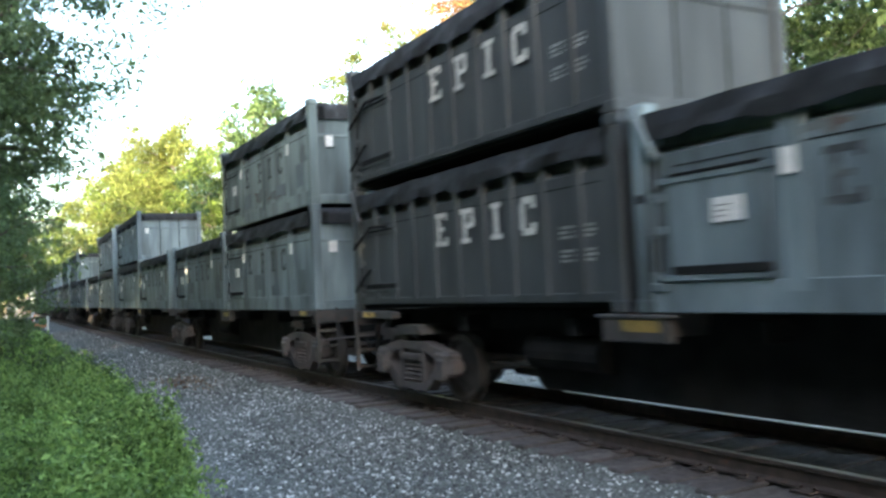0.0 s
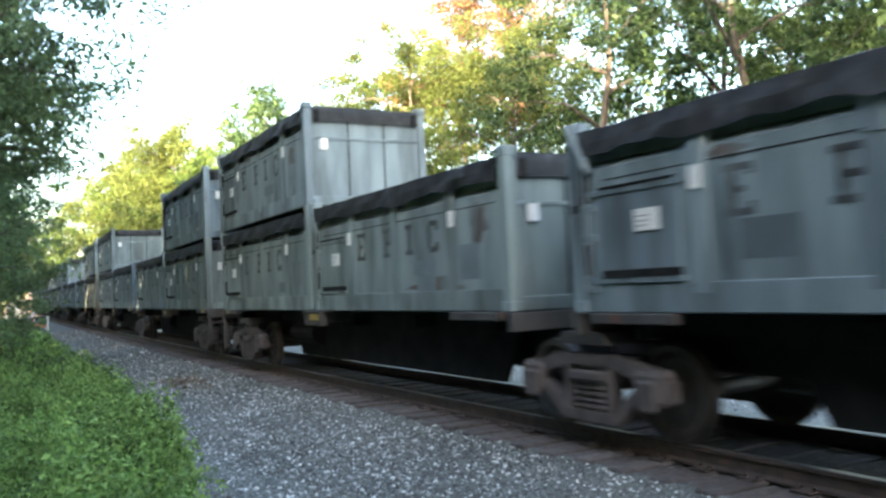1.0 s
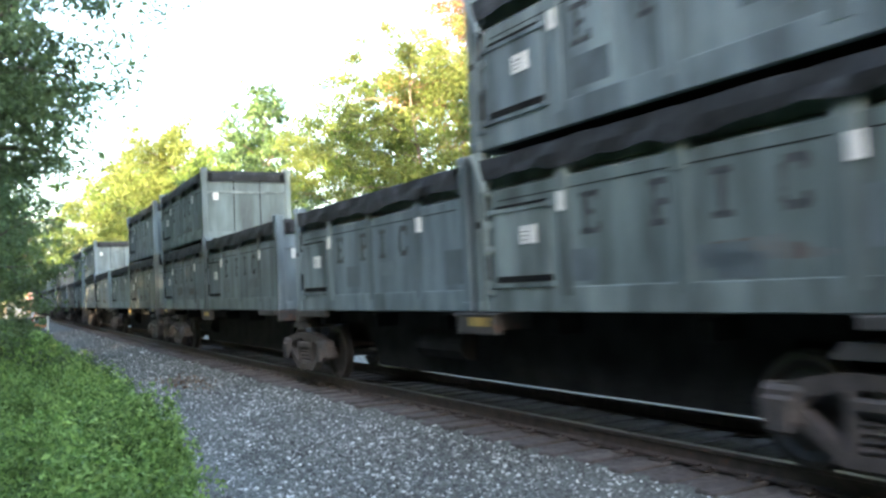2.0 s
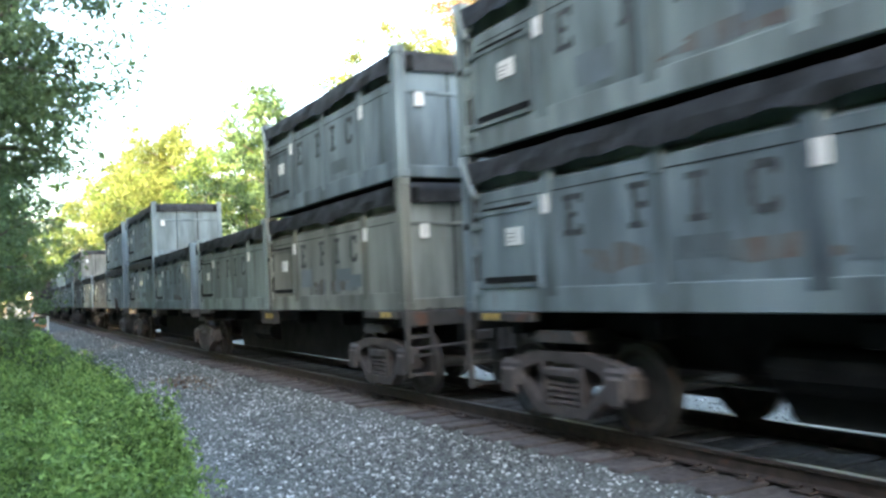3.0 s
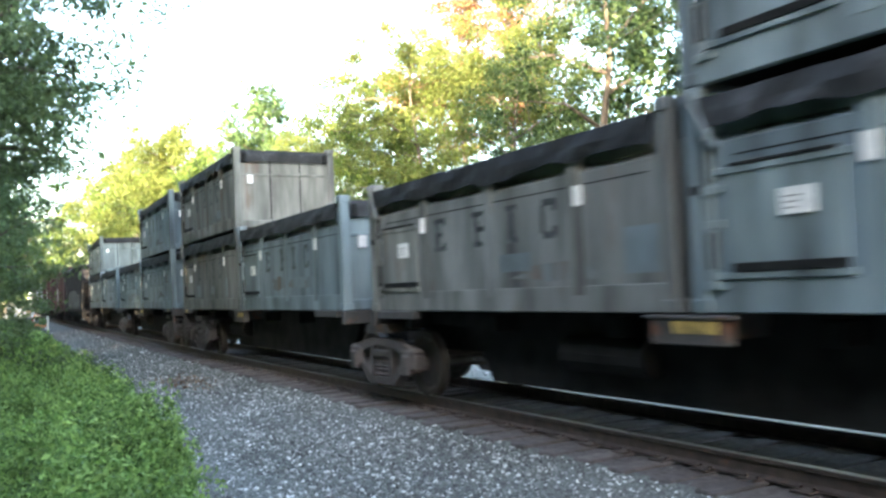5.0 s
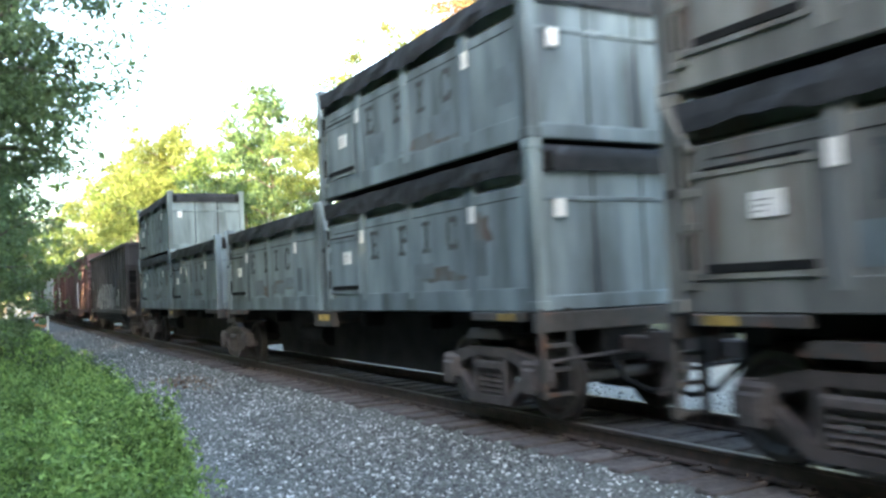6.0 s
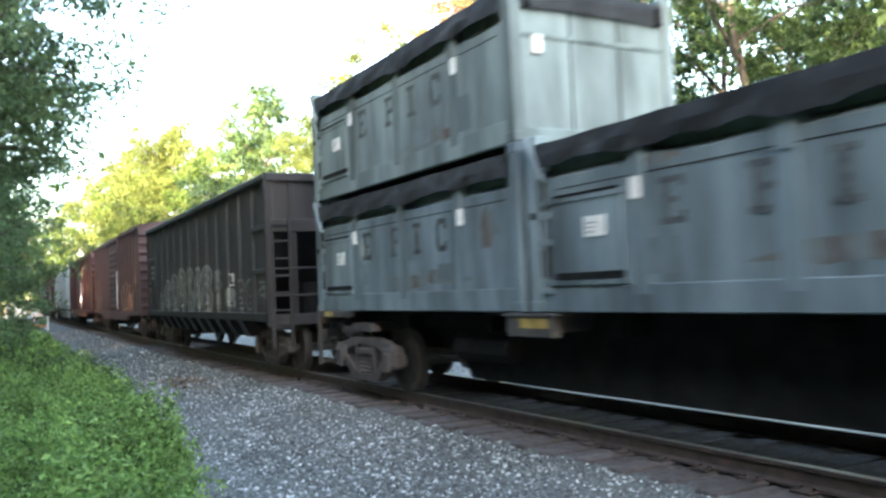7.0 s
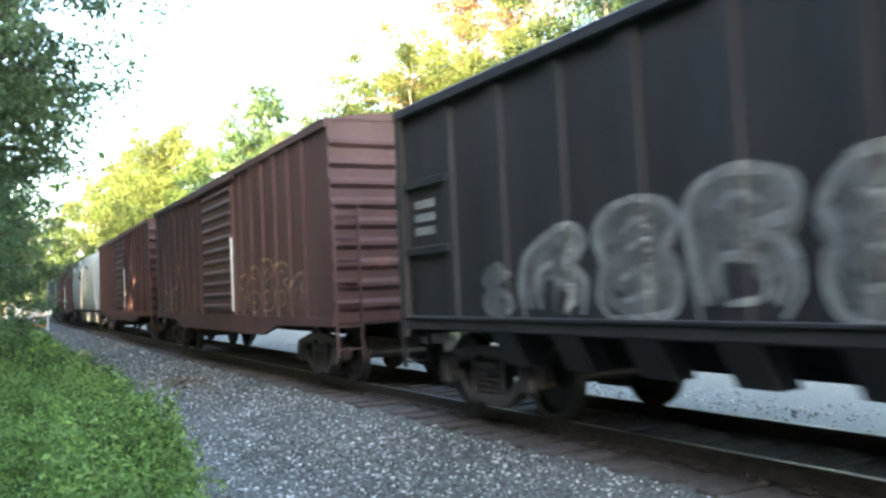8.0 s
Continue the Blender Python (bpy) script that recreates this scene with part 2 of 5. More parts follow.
def prism(bm, outline, axis, a, b, mi=0):
    """Extrudes a 2D outline along an axis from a to b; the outline holds the two other coordinates in order."""
    def at(p, h):
        c = list(p)
        c.insert("xyz".index(axis), h)
        return c
    low = [bm.verts.new(at(p, a)) for p in outline]
    high = [bm.verts.new(at(p, b)) for p in outline]
    fs = [bm.faces.new(low), bm.faces.new(high[::-1])]
    n = len(outline)
    for i in range(n):
        fs.append(bm.faces.new((low[i], high[i], high[(i + 1) % n], low[(i + 1) % n])))
    for f in fs:
        f.material_index = mi
    bmesh.ops.recalc_face_normals(bm, faces=fs)
    return bm


def rod(bm, p, q, r, n=8, r2=None):
    p, q = Vector(p), Vector(q)
    d = (q - p).normalized()
    u = d.orthogonal().normalized()
    w = d.cross(u)
    r2 = r if r2 is None else r2
    a = [bm.verts.new(p + r * (math.cos(k * math.tau / n) * u + math.sin(k * math.tau / n) * w)) for k in range(n)]
    b = [bm.verts.new(q + r2 * (math.cos(k * math.tau / n) * u + math.sin(k * math.tau / n) * w)) for k in range(n)]
    bm.faces.new(a[::-1])
    bm.faces.new(b)
    for k in range(n):
        bm.faces.new((a[k], a[(k + 1) % n], b[(k + 1) % n], b[k]))
    return bm


def B():
    return bmesh.new()


# ---------------------------------------------------------------- the railway's line
D, BEND, BEND_FROM, BEND_TO = 6.518, 0.00156, 4.81, 24.5
SPEED = 19.88


def line(s):
    """Place and heading of the track's centre at s metres along it; the train runs towards +s."""
    b = min(max(-s - BEND_FROM, 0.0), BEND_TO - BEND_FROM)
    a = BEND * b
    r = 1.0 / BEND
    if b <= 0:
        return s, D, 0.0
    x, y = -BEND_FROM - r * math.sin(a), D + r * (1 - math.cos(a))
    rest = max(-s - BEND_TO, 0.0)
    return x - rest * math.cos(a), y + rest * math.sin(a), a


def beside(s, lat, z=0.0):
    x, y, a = line(s)
    return Vector((x + lat * math.sin(a), y + lat * math.cos(a), z))


def on_track(s, z=0.0):
    x, y, a = line(s)
    return pose(x, y, z, 0, 0, -math.degrees(a))


# ---------------------------------------------------------------- ground and track
def build_ground():
    lats = [-1500, -400, -120, -60, -30, -18, -12, -9, -7, -5.6, -4.9, -4.45, -4.2, -3.6, -2.6, -1.7, -1.3, 1.3, 1.7, 2.6, 4, 6, 8, 10, 13, 20, 30, 60, 120, 400, 1500]
    prof = {-1500: 2, -400: 2, -120: 1, -60: 0.6, -30: 0.2, -18: 0, -12: -0.1, -9: -0.2, -7: -0.28, -5.6: -0.32, -4.9: -0.33, -4.45: -0.34, -4.2: -0.34, -3.6: -0.31,
            -2.6: -0.27, -1.7: -0.25, -1.3: -0.205, 1.3: -0.2, 1.7: -0.225, 2.6: -0.27, 4: -0.3, 6: -0.32, 8: -0.32, 10: -0.25, 13: 0.0, 20: 0.3, 30: 0.6, 60: 1, 120: 2, 400: 2, 1500: 2}
    ss = [-1500, -800, -400, -250, -180, -140] + [-110 + 4 * i for i in range(16)] + [-46 + 1.0 * i for i in range(60)] + [16, 22, 30, 45, 70, 120, 300, 900, 1500]
    bm = B()
    grid = []
    for s in ss:
        row = []
        for lat in lats:
            wob = 0.0
            if -6 < lat < -3 or 5 < lat < 11:
                wob = 0.35 * noise.noise(Vector((s * 0.35, lat, 0))) + 0.2 * noise.noise(Vector((s * 1.3, lat, 5)))
            p = beside(s, lat + wob, prof[lat])
            if abs(lat) > 1.5 and abs(lat) < 40:
                p.z += 0.03 * noise.noise(Vector((s * 0.5, lat * 0.8, 2)))
            row.append(bm.verts.new(p))
        grid.append(row)
    for i in range(len(ss) - 1):
        for j in range(len(lats) - 1):
            f = bm.faces.new((grid[i][j], grid[i + 1][j], grid[i + 1][j + 1], grid[i][j + 1]))
            # Slot 3 is the bed lightened for the stronger light past the track.
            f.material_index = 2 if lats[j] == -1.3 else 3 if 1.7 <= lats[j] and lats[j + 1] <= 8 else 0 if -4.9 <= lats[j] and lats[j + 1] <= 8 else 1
            f.smooth = True
    bmesh.ops.recalc_face_normals(bm, faces=bm.faces)
    if bm.faces[0].normal.z < 0:
        bmesh.ops.reverse_faces(bm, faces=bm.faces)
    g = part("ground", bm, [GRAVEL, SOIL, DIRT, LIT_GRAVEL])
    tagged(g, "grey crushed-stone shoulder running into mossy soil under trees", "ground", kind="structure")


def sweep_rail(lat, name, parent):
    """A flat-bottomed rail with foot, web and head along the line."""
    prof = [(-0.07, -0.175), (0.07, -0.175), (0.07, -0.16), (0.012, -0.14), (0.012, -0.045), (0.037, -0.035), (0.037, -0.006), (0.028, 0.0), (-0.028, 0.0), (-0.037, -0.006),
            (-0.037, -0.035), (-0.012, -0.045), (-0.012, -0.14), (-0.07, -0.16)]
    ss = [-170 + 5 * i for i in range(25)] + [-45 + 1.5 * i for i in range(44)]
    bm = B()
    rings = [[bm.verts.new(beside(s, lat + a, z)) for a, z in prof] for s in ss]
    n = len(prof)
    for i in range(len(rings) - 1):
        for k in range(n):
            f = bm.faces.new((rings[i][k], rings[i][(k + 1) % n], rings[i + 1][(k + 1) % n], rings[i + 1][k]))
            f.material_index = 1 if k in (6, 7, 8) else 0
    bmesh.ops.recalc_face_normals(bm, faces=bm.faces)
    return part(name, bm, [RAIL, RAILTOP], parent, "rusty rail with a polished head")


def build_track():
    track = tagged(empty("railway_track"), "single railway track of rusty rails on creosoted wooden ties", "railway track", kind="structure")
    sweep_rail(-0.7525, "rail", track)
    sweep_rail(0.7525, "rail", track)
    tie_meshes = []
    for k in range(4):
        bm = B()
        w = 0.115 + 0.006 * k
        box(bm, -w, w, -1.42, 1.32, -0.36, -0.172, 0.014)
        for v in bm.verts:
            v.co += Vector((noise.noise(v.co * 3 + Vector((k, 0, 0))) * 0.02, noise.noise(v.co * 2 + Vector((0, k, 0))) * 0.03, noise.noise(v.co * 2.5) * 0.008))
        ob = part("tie", bm, TIE, track)
        tie_meshes.append(ob.data)
        x, y, a = line(6 + 0.52 * k)
        ob.matrix_basis = pose(x, y, 0, 0, 0, -math.degrees(a))
    rnd = random.Random(4)
    plate = None
    for i in range(280):
        s = 5.48 - 0.52 * i
        m = on_track(s + rnd.uniform(-0.03, 0.03), rnd.uniform(-0.014, 0.012)) @ pose(0, rnd.uniform(-0.06, 0.06), 0, 0, 0, rnd.uniform(-1.2, 1.2))
        share("tie", tie_meshes[rnd.randrange(4)], track, m)
        if s > -28:
            for lat in (-0.7525,):
                if plate is None:
                    bm = B()
                    box(bm, -0.09, 0.09, -0.2, 0.17, -0.178, -0.156, 0.004)
                    for sx in (-0.06, 0.06):
                        box(bm, sx - 0.012, sx + 0.012, -0.12, -0.085, -0.17, -0.135, 0.003)
                    plate_ob = part("tie_plate", bm, RAIL, track)
                    plate = plate_ob.data
                    plate_ob.matrix_basis = on_track(s) @ pose(0, lat, 0)
                else:
                    share("tie_plate", plate, track, on_track(s) @ pose(0, lat, 0))


def stones(count, s0, s1, l0, l1, size, seed, lower=0.0):
    """Angular stones as one numpy mesh."""
    rs = np.random.RandomState(seed)
    corner = np.array([[1, 0.2, 0], [-1, 0, 0.2], [0.2, 1, 0], [0, -1, 0.2], [0, 0.2, 1], [0.2, 0, -1]], float) * 1.25
    sides = np.array([[0, 2, 4], [2, 1, 4], [1, 3, 4], [3, 0, 4], [2, 0, 5], [1, 2, 5], [3, 1, 5], [0, 3, 5]])
    s = s0 + (s1 - s0) * rs.rand(count)
    lat = l0 + (l1 - l0) * rs.rand(count)
    base = np.array([beside(a, b, 0) for a, b in zip(s, lat)])
    al = np.abs(lat)
    base[:, 2] = np.interp(al, [0, 1.3, 1.7, 2.6, 3.6, 4.2, 6], [-0.212, -0.212, -0.245, -0.268, -0.305, -0.335, -0.335]) - lower
    r = size * (0.5 + 0.9 * rs.rand(count) ** 1.5)
    v = corner[None] * (0.55 + 0.45 * rs.rand(count, 6, 3)) * (0.6 + 0.4 * rs.rand(count, 1, 3))
    q, _ = np.linalg.qr(rs.randn(count, 3, 3))
    v = np.einsum("nij,nkj->nki", q, v) * r[:, None, None] + base[:, None]
    faces = (sides[None] + 6 * np.arange(count)[:, None, None]).reshape(-1, 3)
    return v.reshape(-1, 3), faces


def mesh_of(name, chunks, mat):
    vs, fs, n = [], [], 0
    for v, f in chunks:
        vs.append(v)
        fs.append(f + n)
        n += len(v)
    v, f = np.concatenate(vs), np.concatenate(fs)
    me = bpy.data.meshes.new(name)
    me.vertices.add(len(v))
    me.vertices.foreach_set("co", v.ravel().astype(np.float32))
    k = f.shape[1]
    me.loops.add(f.size)
    me.loops.foreach_set("vertex_index", f.ravel().astype(np.int32))
    me.polygons.add(len(f))
    me.polygons.foreach_set("loop_start", np.arange(0, f.size, k, dtype=np.int32))
    me.update(calc_edges=True)
    me.validate()
    me.materials.append(mat)
    return new(name, me)


def build_ballast():
    chunks = [stones(44000, -14, -2.6, -4.6, -1.36, 0.0285, 1), stones(19000, -28, -14, -4.4, -1.36, 0.033, 2), stones(7000, -60, -28, -4.3, -1.36, 0.042, 3),
              stones(7000, -2.6, 10, -4.6, -1.36, 0.034, 7), stones(3600, -22, -1.0, -1.35, 1.4, 0.026, 5, 0.012)]
    tagged(mesh_of("ballast", chunks, STONE), "loose grey crushed-stone ballast beside the rails", "ballast", kind="stuff")
    # Far stones in a lightened colour, for the light beyond the train.
    tagged(mesh_of("pale_ballast", [stones(4200, -30, 0, 1.7, 6.0, 0.045, 6)], LIT_STONE), "crushed stone beyond the far rail, lightened for the brighter light there", "ballast", kind="stuff")


def build_litter():
    """Thin drifts of fallen brown leaves on the stones."""
    rs = np.random.RandomState(31)
    chunks = []
    for x, y, n, along, across in ((-18.5, 4.17, 260, 0.9, 0.28), (-24.4, 6.5, 160, 0.9, 0.25)):
        c = np.array([x, y, -0.25]) + rs.randn(n, 3) * np.array([along, across, 0.012])
        chunks.append(leaf_mesh(c, np.full(n, 0.02), 1, 0.045, int(-x), 0.4))
    tagged(mesh_of("leaf_litter", chunks, DRY), "thin drift of dry brown leaves on the ballast", "leaf litter", kind="stuff")


# ---------------------------------------------------------------- trees and weeds
def leaf_mesh(centres, spread, per, size, seed, flat=0.6):
    """Small four-cornered leaves scattered in clumps round the centres."""
    rs = np.random.RandomState(seed)
    n = len(centres) * per
    c = np.repeat(np.asarray(centres), per, 0)
    sp = np.repeat(np.asarray(spread), per)
    off = rs.randn(n, 3)
    off /= np.linalg.norm(off, axis=1)[:, None]
    off *= (rs.rand(n, 1) ** 0.45)
    off[:, 2] *= flat
    p = c + off * sp[:, None]
    a = rs.randn(n, 3)
    a /= np.linalg.norm(a, axis=1)[:, None]
    b = np.cross(a, rs.randn(n, 3))
    b /= np.linalg.norm(b, axis=1)[:, None]
    sz = size * (0.6 + 0.8 * rs.rand(n, 1))
    bend = np.cross(a, b) * sz * 0.25
    quad = np.stack([p - a * sz, p + b * sz * 0.5 + bend, p + a * sz, p - b * sz * 0.5 + bend], 1)
    return quad.reshape(-1, 3), np.arange(n * 4).reshape(n, 4)


def tree_mesh_parts(height, radius, base, seed, clumps=90, per=70, leaf=0.16, lean=0.0, clump=None):
    """Trunk with forked limbs, and the clump centres of an uneven crown."""
    rnd = random.Random(seed)
    bm = B()
    bends = [Vector((0, 0, -0.6))]
    for i in range(1, 7):
        f = i / 6
        bends.append(Vector((rnd.uniform(-0.25, 0.25) * f * radius * 0.5 + lean * f * f, rnd.uniform(-0.25, 0.25) * f * radius * 0.5, height * 0.9 * f)))
    r0 = 0.012 * height + 0.05
    for i in range(6):
        rod(bm, bends[i], bends[i + 1], r0 * (1 - i / 6.5), 7, r0 * (1 - (i + 1) / 6.5))
    centres, spread = [], []
    limbs = 13
    for i in range(limbs):
        f = base + (0.95 - base) * (i + rnd.random() * 0.7) / limbs
        k = min(int(f * 6 / 0.9), 5)
        root = bends[k].lerp(bends[k + 1], min(max(f * 6 / 0.9 - k, 0), 1))
        az = i * 2.4 + rnd.uniform(-0.5, 0.5)
        prof = math.sin(math.pi * min(max((f - base + 0.12) / (1.12 - base), 0.05), 0.97)) ** 0.7
        reach = radius * prof * rnd.uniform(0.7, 1.15)
        tip = root + Vector((math.cos(az) * reach, math.sin(az) * reach, reach * rnd.uniform(0.15, 0.65)))
        mid = root.lerp(tip, 0.5) + Vector((0, 0, reach * 0.12))
        rod(bm, root, mid, r0 * 0.34, 5, r0 * 0.2)
        rod(bm, mid, tip, r0 * 0.2, 5, r0 * 0.06)
        for j in range(max(1, clumps // limbs)):
            g = rnd.uniform(0.3, 1.05)
            q = (root.lerp(mid, g * 2) if g < 0.5 else mid.lerp(tip, g * 2 - 1))
            jit = radius * 0.26
            c = q + Vector((rnd.gauss(0, jit), rnd.gauss(0, jit), rnd.gauss(0, jit * 0.8)))
            if j % 3 == 0:
                rod(bm, q, c, r0 * 0.07, 4, r0 * 0.03)
            centres.append(c)
            spread.append((clump or radius * 0.2) * rnd.uniform(0.6, 1.3))
    top = bends[6]
    for j in range(6):
        centres.append(top + Vector((rnd.gauss(0, radius * 0.2), rnd.gauss(0, radius * 0.2), rnd.uniform(-0.05, 0.1) * height)))
        spread.append((clump or radius * 0.2) * rnd.uniform(0.6, 1.1))
    return bm, leaf_mesh([tuple(c) for c in centres], spread, per, leaf, seed + 50)


def make_tree(name, mat, label, *args, **kw):
    t = tagged(empty(name), label, "tree", "lineside trees")
    bm, leaves = tree_mesh_parts(*args, **kw)
    part("trunk", bm, BARK, t)
    crown = mesh_of("crown", [leaves], mat)
    crown.parent = t
    return t


def build_trees():
    rnd = random.Random(11)
    kinds = {
        "green": make_tree("broadleaf_tree", LEAF, "tall green broadleaf tree with an uneven crown", 14.0, 4.2, 0.12, 1, clumps=180, per=72, leaf=0.135),
        "yellow": make_tree("broadleaf_tree", LEAF_YELLOW, "sunlit yellow-green broadleaf tree beside the railway", 14.0, 4.4, 0.10, 2, clumps=190, per=88, leaf=0.13),
        "bright": make_tree("broadleaf_tree", LEAF_YELLOW, "full yellow-green broadleaf tree in evening sun", 14.0, 4.6, 0.05, 22, clumps=240, per=120, leaf=0.09, clump=0.8),
        "dark": make_tree("broadleaf_tree", LEAF_DARK, "dark green broadleaf tree with a rounded crown", 13.0, 3.6, 0.15, 3, clumps=165, per=56, leaf=0.135),
        "orange": make_tree("broadleaf_tree", LEAF_ORANGE, "thin tree with orange dying leaves and bare twigs", 14.5, 2.7, 0.5, 4, clumps=130, per=90, leaf=0.07, clump=0.55),
        "shade": make_tree("broadleaf_tree", LEAF_DARK, "dense dark green broadleaf tree, added to shade the line", 15.0, 3.6, 0.03, 6, clumps=150, per=17, leaf=0.62),
        "high": make_tree("broadleaf_tree", LEAF_SOFT, "leaning soft-green tree with high overhanging boughs", 11.5, 3.4, 0.36, 9, clumps=320, per=130, leaf=0.065, clump=0.8, lean=2.4),
        "fine": make_tree("broadleaf_tree", LEAF_FINE, "tall green tree with fine feathery foliage", 14.0, 4.4, 0.1, 12, clumps=210, per=120, leaf=0.075, clump=0.7),
        "airy": make_tree("broadleaf_tree", LEAF_SOFT, "airy soft-green broadleaf tree leaning over the weeds", 13.0, 3.9, 0.05, 7, clumps=230, per=78, leaf=0.085, clump=0.66),
    }
    used = set()

    def place(kind, x, y, height, turn, z=-0.2):
        src = kinds[kind]
        full = {"green": 14.6, "yellow": 14.6, "dark": 13.6, "orange": 15.0, "shade": 15.6, "airy": 13.6, "high": 12.0, "fine": 14.6, "bright": 14.6}[kind]
        k = height / full
        m = pose(x, y, z, 0, 0, turn)
        if kind not in used:
            used.add(kind)
            src.matrix_basis = m
            ob = src
        else:
            ob = copy_thing(src, m)
        ob.scale = (k, k, k)
        return ob

    # far side of the line
    rows = [("orange", -35.8, 21.9, 18.5), ("orange", -34.0, 23.5, 17.5), ("fine", -20.0, 17.5, 14.5), ("fine", -14.0, 16.5, 13.0), ("fine", -8.0, 18.0, 14.0), ("fine", -2.0, 17.0, 14.0),
            ("dark", -12.0, 21.5, 13.5), ("dark", -19.0, 21.5, 14.0), ("dark", -7.0, 22.0, 14.0), ("bright", -33.0, 18.0, 13.2), ("bright", -28.0, 19.5, 12.3), ("green", -39.5, 18.5, 13.0), ("bright", -44.0, 18.5, 11.6), ("dark", -50.5, 16.5, 14.4), ("green", -60.0, 18.0, 14.0),
            ("green", -66.0, 17.0, 12.5), ("yellow", -74.0, 16.0, 16.6), ("yellow", -82.0, 17.0, 17.2), ("green", -92.0, 16.0, 16.5), ("yellow", -104.0, 17.5, 18.5), ("yellow", -120.0, 17.0, 18.0),
            ("green", -140.0, 16.5, 17.0), ("yellow", -170.0, 15.0, 17.0), ("fine", -26.0, 24.0, 15.0), ("dark", -16.0, 24.0, 16.0), ("green", -45.0, 25.0, 15.0), ("green", -70.0, 25.0, 16.0),
            ("fine", -6.0, 25.0, 16.0), ("dark", -36.0, 26.0, 13.0), ("green", -210.0, 8.0, 18.0), ("green", -230.0, 14.0, 18.0), ("yellow", -190.0, 4.0, 17.0)]
    for kind, x, y, h in rows:
        place(kind, x, y, h, rnd.uniform(0, 360), 0.0)
    # near side of the line, beyond the weeds
    for kind, x, y, h in [("airy", -27.0, -0.6, 12.5), ("airy", -33.0, 0.3, 11.5), ("airy", -41.0, -0.2, 12.0), ("dark", -50.0, 0.2, 12.0), ("green", -60.0, 0.5, 13.0), ("dark", -72.0, 0.9, 13.0),
                          ("dark", -86.0, 1.8, 14.0), ("green", -104.0, 3.4, 15.0), ("dark", -126.0, 3.0, 16.0), ("airy", -21.5, -1.7, 13.0), ("airy", -16.5, -2.6, 10.0), ("dark", -30.0, -2.6, 12.0), ("dark", -24.0, -4.0, 12.0), ("dark", -165.0, 10.0, 17.0), ("dark", -178.0, 6.5, 17.0), ("dark", -150.0, 4.5, 16.0), ("dark", -36.0, -5.0, 14.0), ("green", -55.0, -5.0, 15.0)]:
        place(kind, x, y, h, rnd.uniform(0, 360), -0.3)
    place("high", -19.5, -1.1, 12.4, 90.0, -0.3)
    # Dense trees added to keep the sun off the train; one airy for dapples.
    for i in range(18):
        place("airy" if i == 1 else "shade", -37.0 - 4.6 * i, -7.5 + rnd.uniform(-1.0, 1.0), rnd.uniform(13, 16), rnd.uniform(0, 360), -0.2)
    for i in range(13):
        place("shade", -53.5 - 6.5 * i, -1.5 + 0.22 * i + rnd.uniform(-0.4, 0.4), rnd.uniform(10.5, 13), rnd.uniform(0, 360), -0.3)
    # An unseen tree, added to stop a sun leak on the ballast.
    place("shade", 1.5, -6.3, 12.0, 40.0, -0.2)
    # the wood behind the viewer, unseen and added to shade the line
    for i in range(26):
        y, h, turn = -8.5 + rnd.uniform(-1.0, 1.0), rnd.uniform(14, 17), rnd.uniform(0, 360)
        if i not in (3, 5):
            place("shade", -32.0 + 3.4 * i, y, h, turn, -0.2)
        if i % 2 == 0:
            y, h, turn = -13.5 + rnd.uniform(-1.0, 1.0), rnd.uniform(16, 20), rnd.uniform(0, 360)
            if i not in (2, 4):
                place("shade", -30.0 + 3.4 * i, y, h, turn, -0.2)


def build_weeds():
    def patch(n, s0, s1, l0, l1, hmax, size, seed):
        r = np.random.RandomState(seed)
        s = s0 + (s1 - s0) * r.rand(n)
        lat = l0 + (l1 - l0) * r.rand(n) ** 0.8
        edge = np.array([0.25 * noise.noise(Vector((a * 0.9, 1, 0))) + 0.3 * noise.noise(Vector((a * 2.6, 7, 0))) for a in s])
        keep = lat < np.interp(s, [-30, -18, -12, -9, -5], [-3.9, -3.95, -4.25, -4.55, -5.3]) + edge
        s, lat = s[keep], lat[keep]
        base = np.array([beside(a, b, -0.33) for a, b in zip(s, lat)])
        tall = np.array([0.18 + 1.3 * abs(noise.noise(Vector((a * 1.3, b * 1.3, 3)))) + 1.0 * abs(noise.noise(Vector((a * 3.1, b * 3.1, 8)))) for a, b in zip(s, lat)])
        h = hmax * tall * (0.15 + 0.85 * r.rand(len(s)) ** 0.8)
        base[:, 2] += h
        return leaf_mesh(base, np.full(len(base), 0.09), 3, size, seed + 1, 0.8)

    tagged(mesh_of("weeds", [patch(20000, -14, -4.0, -7.2, -3.95, 0.54, 0.031, 1), patch(5000, -14, -4.0, -6.6, -3.9, 0.62, 0.036, 11), patch(7000, -4.0, 9.0, -9.0, -5.0, 0.45, 0.036, 13), patch(16000, -30, -14, -8.0, -4.0, 0.6, 0.038, 3), patch(9000, -75, -30, -9.5, -4.0, 0.55, 0.08, 5)], WEED),
           "bright green leafy weeds along the edge of the stone", "weeds", kind="stuff")


# ---------------------------------------------------------------- rolling stock
CL, CW, CH = 6.25, 2.44, 1.88
WHEEL_R = 0.45


